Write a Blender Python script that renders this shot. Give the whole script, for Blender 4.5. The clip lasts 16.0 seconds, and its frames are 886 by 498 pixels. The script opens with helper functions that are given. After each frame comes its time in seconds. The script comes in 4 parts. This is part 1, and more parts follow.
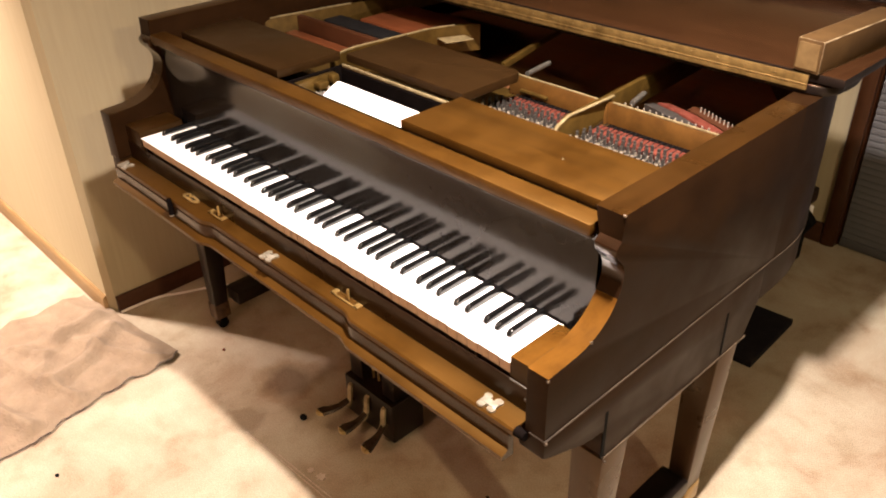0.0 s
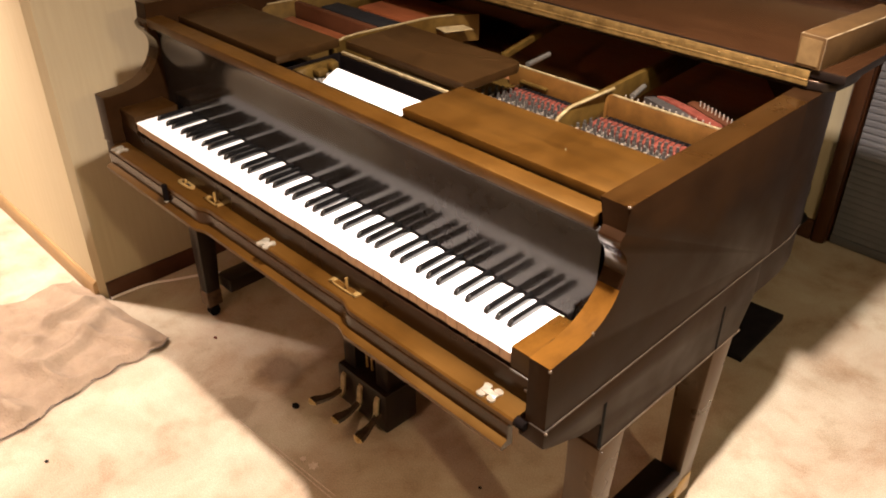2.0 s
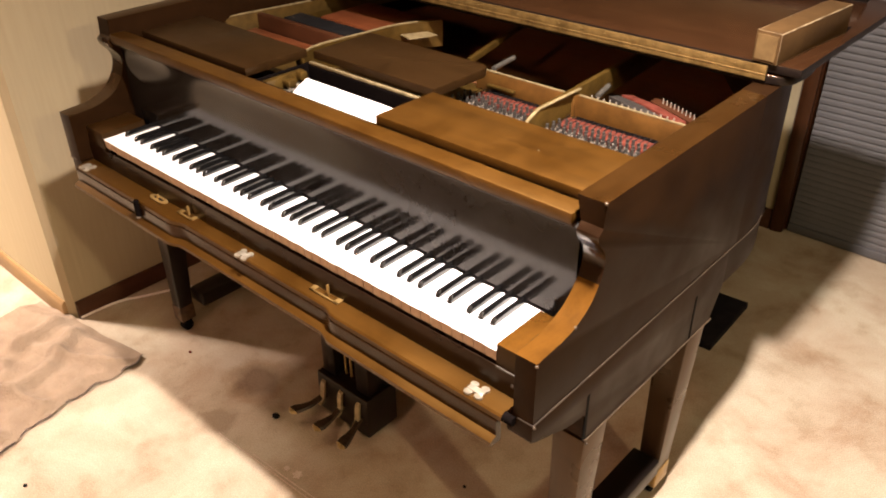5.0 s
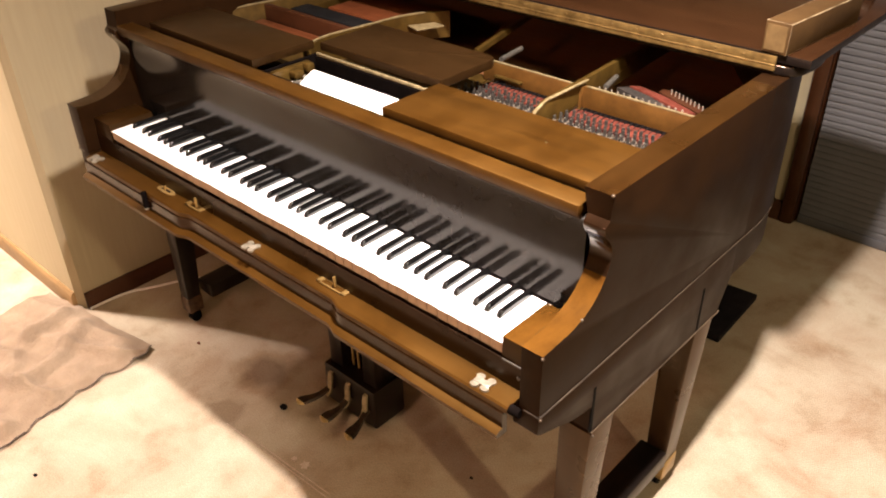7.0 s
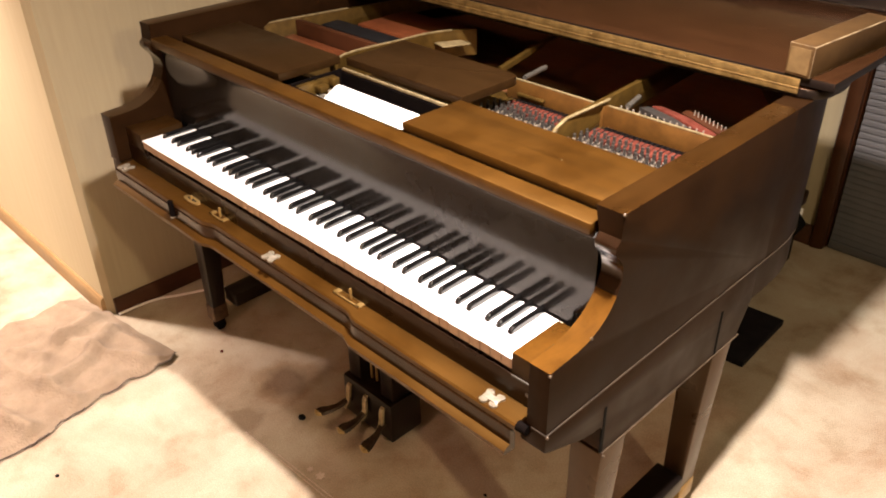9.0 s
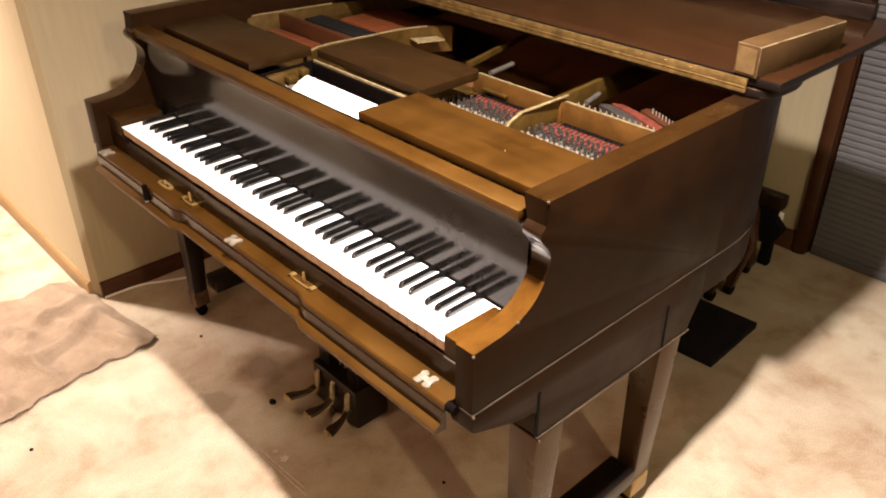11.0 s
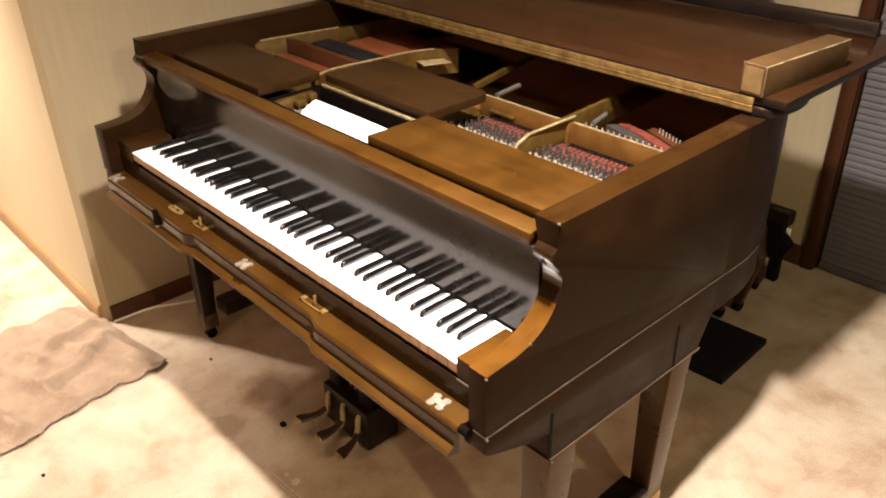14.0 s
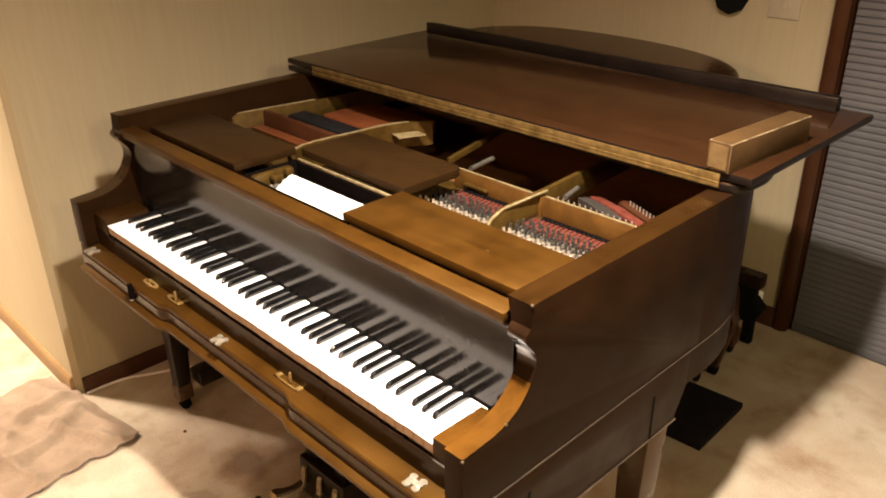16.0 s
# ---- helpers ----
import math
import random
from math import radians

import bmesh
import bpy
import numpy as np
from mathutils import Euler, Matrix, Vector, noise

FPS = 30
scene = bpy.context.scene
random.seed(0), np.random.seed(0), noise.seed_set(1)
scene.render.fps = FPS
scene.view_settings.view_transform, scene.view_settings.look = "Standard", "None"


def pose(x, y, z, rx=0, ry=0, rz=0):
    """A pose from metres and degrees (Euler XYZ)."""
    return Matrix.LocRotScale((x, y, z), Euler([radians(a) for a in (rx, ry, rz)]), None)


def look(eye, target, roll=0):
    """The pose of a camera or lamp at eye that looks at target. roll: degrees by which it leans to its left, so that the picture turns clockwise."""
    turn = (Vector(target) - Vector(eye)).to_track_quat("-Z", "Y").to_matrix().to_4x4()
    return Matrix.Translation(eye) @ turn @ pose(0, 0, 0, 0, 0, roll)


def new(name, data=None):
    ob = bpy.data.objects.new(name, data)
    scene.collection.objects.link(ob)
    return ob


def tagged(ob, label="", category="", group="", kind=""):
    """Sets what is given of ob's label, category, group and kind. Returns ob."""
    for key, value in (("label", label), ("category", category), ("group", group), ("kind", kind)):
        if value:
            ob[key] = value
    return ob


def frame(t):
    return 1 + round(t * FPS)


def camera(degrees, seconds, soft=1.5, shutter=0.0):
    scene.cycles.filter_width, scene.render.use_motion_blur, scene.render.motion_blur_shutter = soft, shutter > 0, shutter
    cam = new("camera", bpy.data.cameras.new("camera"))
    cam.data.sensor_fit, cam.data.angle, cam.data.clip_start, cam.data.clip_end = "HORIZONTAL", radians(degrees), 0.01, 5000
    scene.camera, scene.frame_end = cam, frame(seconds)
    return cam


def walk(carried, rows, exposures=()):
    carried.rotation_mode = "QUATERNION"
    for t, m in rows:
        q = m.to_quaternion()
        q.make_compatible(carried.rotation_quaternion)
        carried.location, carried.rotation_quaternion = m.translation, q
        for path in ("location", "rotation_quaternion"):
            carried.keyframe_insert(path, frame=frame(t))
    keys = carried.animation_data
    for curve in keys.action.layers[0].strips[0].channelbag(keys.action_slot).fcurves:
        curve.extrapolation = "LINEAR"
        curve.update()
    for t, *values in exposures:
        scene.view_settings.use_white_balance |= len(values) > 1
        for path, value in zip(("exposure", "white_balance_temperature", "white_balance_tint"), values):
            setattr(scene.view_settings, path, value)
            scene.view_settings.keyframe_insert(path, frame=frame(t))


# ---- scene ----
cam = camera(57.4, 16.0, 1.9)
PATH = [
    (0, (1.856, -0.731, 1.536), (0.618, 0.435, 0.483), -1.4),
    (0.5, (1.857, -0.728, 1.533), (0.625, 0.428, 0.463), -1.0),
    (1, (1.871, -0.714, 1.529), (0.595, 0.398, 0.464), -1.0),
    (1.5, (1.875, -0.718, 1.522), (0.597, 0.395, 0.459), -0.1),
    (2, (1.838, -0.749, 1.53), (0.632, 0.435, 0.461), 0.1),
    (2.5, (1.809, -0.784, 1.547), (0.643, 0.457, 0.498), -0.8),
    (3, (1.812, -0.793, 1.539), (0.66, 0.475, 0.506), -0.4),
    (3.5, (1.819, -0.794, 1.538), (0.701, 0.506, 0.508), 0.5),
    (6, (1.834, -0.786, 1.543), (0.678, 0.442, 0.468), -1.1),
    (6.5, (1.836, -0.787, 1.542), (0.681, 0.441, 0.466), -0.9),
    (7, (1.831, -0.784, 1.542), (0.683, 0.448, 0.463), -1.0),
    (7.5, (1.825, -0.79, 1.544), (0.676, 0.437, 0.46), -1.2),
    (8, (1.827, -0.797, 1.545), (0.661, 0.435, 0.486), -1.1),
    (10.5, (1.96, -0.707, 1.537), (0.68, 0.428, 0.5), -0.6),
    (11, (1.99, -0.706, 1.536), (0.729, 0.452, 0.502), -0.2),
    (11.5, (2.008, -0.695, 1.534), (0.765, 0.48, 0.498), -0.6),
    (12, (2.022, -0.681, 1.539), (0.802, 0.518, 0.503), -1.3),
    (12.5, (2.013, -0.682, 1.532), (0.795, 0.484, 0.457), -1.5),
    (13, (1.999, -0.696, 1.534), (0.758, 0.451, 0.464), -1.6),
    (13.5, (1.987, -0.705, 1.54), (0.726, 0.448, 0.502), -1.2),
    (14, (1.984, -0.714, 1.547), (0.699, 0.45, 0.55), -1.1),
    (14.5, (1.988, -0.718, 1.564), (0.704, 0.485, 0.612), -0.4),
    (15, (1.982, -0.716, 1.576), (0.691, 0.508, 0.662), -0.1),
    (15.5, (1.977, -0.706, 1.585), (0.692, 0.54, 0.694), -0.3),
    (16, (1.983, -0.703, 1.589), (0.69, 0.544, 0.71), -0.8),
]
walk(cam, [(t, look(eye, target, roll)) for t, eye, target, roll in PATH], [(0.0, -0.08, 6300, 16), (2.0, -0.09, 6300, 16), (3.5, -0.13, 6400, 17), (6.0, -0.06, 6200, 16), (8.0, -0.06, 6200, 16), (11.0, -0.06, 6150, 15), (12.0, -0.08, 6150, 14), (13.5, -0.02, 6100, 14), (15.0, -0.08, 6450, 14), (16.0, -0.12, 6600, 12)])

# ---------- world, lamps ----------
world = bpy.data.worlds.new("world")
scene.world = world
world.use_nodes = True
world.node_tree.nodes["Background"].inputs[0].default_value = (0.02, 0.018, 0.015, 1)
world.node_tree.nodes["Background"].inputs[1].default_value = 0.3


def lamp(name, place, aim, power, radius, cone, colour):
    """A reflector lamp: brightest along its axis, fading to the edge of its cone."""
    data = bpy.data.lights.new(name, "SPOT")
    data.shadow_soft_size, data.energy, data.color = radius, power, colour
    data.spot_size, data.spot_blend = radians(cone), 1.0
    ob = new(name, data)
    ob.matrix_world = look(place, aim)
    return ob


lamp("ceiling_lamp", (1.452, -0.065, 2.36), (1.70, -0.15, 0), 800, 0.045, 147, (1.0, 0.862, 0.755))
lamp("ceiling_lamp", (3.90, -0.55, 2.36), (2.2, 0.1, 0.3), 200, 0.06, 130, (1.0, 0.80, 0.46))
lamp("ceiling_lamp", (-1.30, -0.51, 2.33), (-1.22, -0.56, 0.0), 900, 0.075, 85, (1.0, 0.83, 0.715))
lamp("ceiling_lamp", (1.30, -3.10, 2.36), (0.9, 0.2, 0.0), 228, 0.06, 110, (1.0, 0.55, 0.34))


# ---------- materials ----------
def material(name, colour, rough=0.5, metal=0.0, coat=0.0, spec=0.5):
    m = bpy.data.materials.new(name)
    m.use_nodes = True
    b = m.node_tree.nodes["Principled BSDF"]
    b.inputs["Base Color"].default_value = (*colour, 1)
    b.inputs["Roughness"].default_value = rough
    b.inputs["Metallic"].default_value = metal
    b.inputs["Coat Weight"].default_value = coat
    b.inputs["Specular IOR Level"].default_value = spec
    return m


def node(m, kind, **values):
    n = m.node_tree.nodes.new(kind)
    for key, value in values.items():
        n.inputs[key].default_value = value
    return n


def link(m, a, b):
    m.node_tree.links.new(a, b)


def ramp(m, source, stops):
    n = m.node_tree.nodes.new("ShaderNodeValToRGB")
    e = n.color_ramp.elements
    e[0].position, e[0].color = stops[0][0], (*stops[0][1], 1)
    e[1].position, e[1].color = stops[-1][0], (*stops[-1][1], 1)
    for p, c in stops[1:-1]:
        e.new(p).color = (*c, 1)
    link(m, source, n.inputs["Fac"])
    return n


def coords(m, scale=(1, 1, 1), turn=(0, 0, 0)):
    tc = m.node_tree.nodes.new("ShaderNodeTexCoord")
    mp = m.node_tree.nodes.new("ShaderNodeMapping")
    mp.inputs["Scale"].default_value = scale
    mp.inputs["Rotation"].default_value = turn
    link(m, tc.outputs["Object"], mp.inputs["Vector"])
    return mp.outputs["Vector"]


def relief(m, height, strength, distance=0.002):
    n = node(m, "ShaderNodeBump", Strength=strength, Distance=distance)
    link(m, height, n.inputs["Height"])
    link(m, n.outputs["Normal"], m.node_tree.nodes["Principled BSDF"].inputs["Normal"])


def mixed(m, fac, a, b, how="MIX"):
    n = m.node_tree.nodes.new("ShaderNodeMix")
    n.data_type, n.blend_type = "RGBA", how
    n.inputs[0].default_value = 1.0
    if fac is not None:
        if isinstance(fac, float):
            n.inputs[0].default_value = fac
        else:
            link(m, fac, n.inputs[0])
    for value, socket in ((a, n.inputs[6]), (b, n.inputs[7])):
        if isinstance(value, tuple):
            socket.default_value = (*value, 1)
        else:
            link(m, value, socket)
    return n.outputs[2]


def wood(name, dark, light, grain=(3, 60, 60), rough=0.3, coat=0.04, spec=0.22, amber=(1.0, 0.8, 0.55)):
    """Stained, varnished timber: long grain, slow figure, faint scuffs in the gloss."""
    m = material(name, light, rough, 0, coat, spec)
    b = m.node_tree.nodes["Principled BSDF"]
    fine = node(m, "ShaderNodeTexNoise", Scale=1.0, Detail=6.0, Roughness=0.65, Distortion=0.4)
    link(m, coords(m, grain), fine.inputs["Vector"])
    figure = node(m, "ShaderNodeTexNoise", Scale=1.0, Detail=3.0, Distortion=1.2)
    link(m, coords(m, tuple(g * 0.16 for g in grain)), figure.inputs["Vector"])
    both = mixed(m, 0.45, fine.outputs["Fac"], figure.outputs["Fac"])
    r = ramp(m, both, [(0.25, dark), (0.5, tuple((p + q) / 2 for p, q in zip(dark, light))), (0.8, light)])
    wear = node(m, "ShaderNodeTexNoise", Scale=9.0, Detail=5.0)
    link(m, coords(m), wear.inputs["Vector"])
    grime = node(m, "ShaderNodeTexNoise", Scale=38.0, Detail=6.0, Roughness=0.7)
    link(m, coords(m, (1, 1, 1), (0.4, 0.2, 0.9)), grime.inputs["Vector"])
    patches = ramp(m, mixed(m, 0.4, wear.outputs["Fac"], grime.outputs["Fac"]), [(0.34, (0.64, 0.62, 0.60)), (0.50, (0.95, 0.95, 0.95)), (0.66, (1.10, 1.10, 1.09))])
    link(m, mixed(m, None, r.outputs["Color"], patches.outputs["Color"], "MULTIPLY"), b.inputs["Base Color"])
    rr = ramp(m, wear.outputs["Fac"], [(0.3, (rough * 0.8,) * 3), (0.75, (min(1, rough * 1.35),) * 3)])
    link(m, rr.outputs["Color"], b.inputs["Roughness"])
    b.inputs["Coat Roughness"].default_value = rough * 0.7
    b.inputs["Specular Tint"].default_value = (*amber, 1)
    relief(m, fine.outputs["Fac"], 0.08, 0.0006)
    return m


def mottled(name, a, b_, scale, rough, bump=0.0, bump_scale=200.0, metal=0.0, distance=0.002, spec=0.5):
    m = material(name, a, rough, metal, 0.0, spec)
    b = m.node_tree.nodes["Principled BSDF"]
    n = node(m, "ShaderNodeTexNoise", Scale=scale, Detail=6.0, Roughness=0.6)
    link(m, coords(m), n.inputs["Vector"])
    r = ramp(m, n.outputs["Fac"], [(0.33, a), (0.68, b_)])
    link(m, r.outputs["Color"], b.inputs["Base Color"])
    if bump:
        k = node(m, "ShaderNodeTexNoise", Scale=bump_scale, Detail=4.0)
        link(m, coords(m), k.inputs["Vector"])
        relief(m, k.outputs["Fac"], bump, distance)
    return m


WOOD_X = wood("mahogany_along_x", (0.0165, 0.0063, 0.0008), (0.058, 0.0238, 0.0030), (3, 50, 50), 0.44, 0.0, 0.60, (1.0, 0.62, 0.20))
WOOD_A = wood("lit_arm_mahogany", (0.034, 0.0134, 0.0020), (0.105, 0.0447, 0.0065), (30, 12, 30), 0.22, 0.0, 0.40, (1.0, 0.72, 0.36))
WOOD_R = wood("shaded_rim_mahogany", (0.010, 0.0042, 0.0009), (0.031, 0.0130, 0.0026), (50, 3, 50), 0.30, 0.0, 0.30, (1.0, 0.66, 0.30))
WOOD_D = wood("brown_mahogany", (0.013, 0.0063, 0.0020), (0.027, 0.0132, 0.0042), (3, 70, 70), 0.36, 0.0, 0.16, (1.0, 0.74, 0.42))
WOOD_L = wood("polished_lid_mahogany", (0.0170, 0.0071, 0.0028), (0.034, 0.0140, 0.0053), (3, 70, 70), 0.13, 0.0, 0.36, (1.0, 0.72, 0.52))
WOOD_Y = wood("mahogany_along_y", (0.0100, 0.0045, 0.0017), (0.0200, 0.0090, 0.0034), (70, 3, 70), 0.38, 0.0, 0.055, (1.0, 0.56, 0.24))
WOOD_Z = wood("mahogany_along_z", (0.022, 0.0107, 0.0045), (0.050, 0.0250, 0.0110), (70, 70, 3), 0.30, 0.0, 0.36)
FERRULE = mottled("shaded_cup", (0.05, 0.026, 0.011), (0.12, 0.068, 0.028), 45, 0.45, metal=0.4)
MAT = mottled("worn_black_rubber", (0.006, 0.0048, 0.0055), (0.013, 0.0105, 0.0115), 30, 0.8, 0.3, 300, spec=0.12)
SOOT = mottled("dull_black", (0.0025, 0.0018, 0.0015), (0.005, 0.0035, 0.003), 40, 0.95, spec=0.02)
GLOSS = wood("shaded_polished_mahogany", (0.008, 0.0035, 0.0015), (0.020, 0.009, 0.004), (60, 60, 4), 0.14, 0.0, 0.5, (1.0, 0.90, 0.78))
FLAP = wood("shaded_flap_mahogany", (0.012, 0.0052, 0.0018), (0.030, 0.0130, 0.0045), (3, 60, 60), 0.20, 0.0, 0.26, (1.0, 0.80, 0.56))
DARKWOOD = wood("dark_mahogany", (0.008, 0.004, 0.002), (0.022, 0.010, 0.005), (3, 60, 60), 0.3)
EBONY = mottled("black_lacquer", (0.0085, 0.0075, 0.0065), (0.015, 0.0135, 0.0120), 12, 0.13, spec=0.22)
EBONY.node_tree.nodes["Principled BSDF"].inputs["Specular Tint"].default_value = (1.0, 0.90, 0.80, 1)
BLACKKEY = mottled("black_key_lacquer", (0.003, 0.003, 0.003), (0.006, 0.0055, 0.005), 30, 0.15, spec=1.0)
IVORY = mottled("ivory", (0.86, 0.85, 0.82), (0.90, 0.89, 0.87), 25, 0.3)
KEYWOOD = wood("key_wood", (0.34, 0.235, 0.155), (0.56, 0.43, 0.315), (60, 60, 6), 0.6, 0.0)
BRASS = mottled("aged_brass", (0.22, 0.135, 0.04), (0.36, 0.235, 0.08), 40, 0.34, metal=0.6)
HINGE = mottled("dull_hinge_brass", (0.12, 0.072, 0.020), (0.25, 0.160, 0.052), 45, 0.40, metal=0.6)
WORNBOX = mottled("worn_cardboard_edge", (0.05, 0.03, 0.011), (0.36, 0.28, 0.16), 35, 0.7)
WORN = mottled("worn_bronze_edge", (0.16, 0.125, 0.06), (0.34, 0.27, 0.14), 60, 0.35, metal=0.2)
SEAM = mottled("worn_seam", (0.007, 0.004, 0.002), (0.060, 0.041, 0.024), 9, 0.45)
EDGE = mottled("worn_wood_edge", (0.020, 0.012, 0.006), (0.10, 0.070, 0.042), 14, 0.4)
DULL = mottled("dull_grey_metal", (0.06, 0.055, 0.045), (0.12, 0.11, 0.09), 60, 0.4, metal=0.4)
PEDAL = mottled("tarnished_brass", (0.26, 0.18, 0.065), (0.50, 0.37, 0.15), 55, 0.36, metal=0.7)
TARNISH = mottled("blackened_brass", (0.014, 0.008, 0.004), (0.05, 0.028, 0.011), 60, 0.45, metal=0.5)
NICKEL = mottled("bright_nickel", (0.20, 0.172, 0.12), (0.37, 0.335, 0.26), 60, 0.35, metal=0.45)
GOLD = mottled("bronzed_iron", (0.062, 0.035, 0.0070), (0.112, 0.066, 0.0135), 30, 0.36, 0.15, 300, metal=0.5)
STEEL = mottled("blued_steel", (0.032, 0.028, 0.024), (0.080, 0.071, 0.060), 120, 0.3, metal=0.4)
COIL = mottled("wire_coil", (0.21, 0.185, 0.145), (0.40, 0.355, 0.28), 200, 0.35, metal=0.4)
BRIGHTCOIL = mottled("bright_wire_coil", (0.42, 0.36, 0.27), (0.62, 0.55, 0.43), 200, 0.3, metal=0.4)
BARWOOD = mottled("orange_bronze", (0.090, 0.040, 0.008), (0.15, 0.069, 0.014), 30, 0.4, 0.15, 300, metal=0.3)
RED = mottled("red_felt", (0.072, 0.016, 0.009), (0.12, 0.032, 0.020), 60, 0.95, 0.5, 400, spec=0.08)
REDWOOD = wood("reddish_wood", (0.085, 0.024, 0.008), (0.16, 0.048, 0.017), (4, 60, 60), 0.5, 0.1)
REDBAR = wood("dark_red_wood", (0.030, 0.010, 0.004), (0.06, 0.020, 0.008), (4, 60, 60), 0.5, 0.1)
BLACKWOOD = wood("black_wood", (0.004, 0.003, 0.0025), (0.009, 0.006, 0.005), (60, 60, 4), 0.35)
BLACKFELT = mottled("charcoal_felt", (0.0045, 0.0042, 0.0042), (0.009, 0.0085, 0.0085), 40, 0.8, spec=0.15)
PAPER = mottled("paper", (0.86, 0.85, 0.80), (0.90, 0.89, 0.85), 8, 0.7)
CARDBOARD = mottled("cardboard", (0.040, 0.0205, 0.0060), (0.068, 0.037, 0.0115), 14, 0.8, 0.2, 90, spec=0.12)
BLACK = mottled("black_rubber", (0.003, 0.003, 0.003), (0.006, 0.0055, 0.005), 40, 0.9, 0.3, 300, spec=0.1)
LINT = mottled("pale_lint", (0.40, 0.31, 0.23), (0.54, 0.44, 0.34), 90, 0.95)
BOXEND = mottled("pale_cardboard", (0.070, 0.041, 0.014), (0.12, 0.075, 0.028), 30, 0.75, 0.2, 90, spec=0.15)
UNDER = wood("raw_bounce_wood", (0.16, 0.075, 0.035), (0.30, 0.15, 0.075), (4, 60, 60), 0.7, 0.0)
SOUND = wood("soundboard", (0.10, 0.042, 0.016), (0.20, 0.088, 0.036), (4, 60, 60), 0.4)
TRIM = wood("stained_trim", (0.023, 0.0075, 0.0027), (0.058, 0.0190, 0.0067), (60, 60, 4), 0.4, 0.1)
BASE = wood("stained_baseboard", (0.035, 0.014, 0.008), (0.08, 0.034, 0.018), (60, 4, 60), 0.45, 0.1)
BASE_B = wood("lamplit_baseboard", (0.21, 0.128, 0.052), (0.33, 0.21, 0.093), (4, 60, 60), 0.45, 0.1)
BLIND = mottled("grey_blind", (0.079, 0.077, 0.078), (0.097, 0.095, 0.097), 5, 0.55)
CEIL = mottled("white_ceiling", (0.72, 0.70, 0.66), (0.78, 0.76, 0.72), 4, 0.9, 0.3, 60)
PLASTIC = mottled("ivory_plastic", (0.36, 0.31, 0.22), (0.40, 0.345, 0.25), 10, 0.45)
CABLE = material("white_cable", (0.80, 0.76, 0.70), 0.45)


def wallpaper(name, low, high):
    """Wall covering with faint upright streaks."""
    m = material(name, (0.6, 0.52, 0.38), 0.8)
    b = m.node_tree.nodes["Principled BSDF"]
    s = node(m, "ShaderNodeTexNoise", Scale=1.0, Detail=5.0)
    link(m, coords(m, (90, 90, 5)), s.inputs["Vector"])
    c = node(m, "ShaderNodeTexNoise", Scale=1.6, Detail=4.0)
    link(m, coords(m), c.inputs["Vector"])
    both = mixed(m, 0.5, s.outputs["Fac"], c.outputs["Fac"])
    r = ramp(m, both, [(0.30, low), (0.70, high)])
    link(m, r.outputs["Color"], b.inputs["Base Color"])
    relief(m, s.outputs["Fac"], 0.06, 0.001)
    return m


DARK_PATCH = (0.296 + 0.045, -0.014 + 0.045, 0.0)


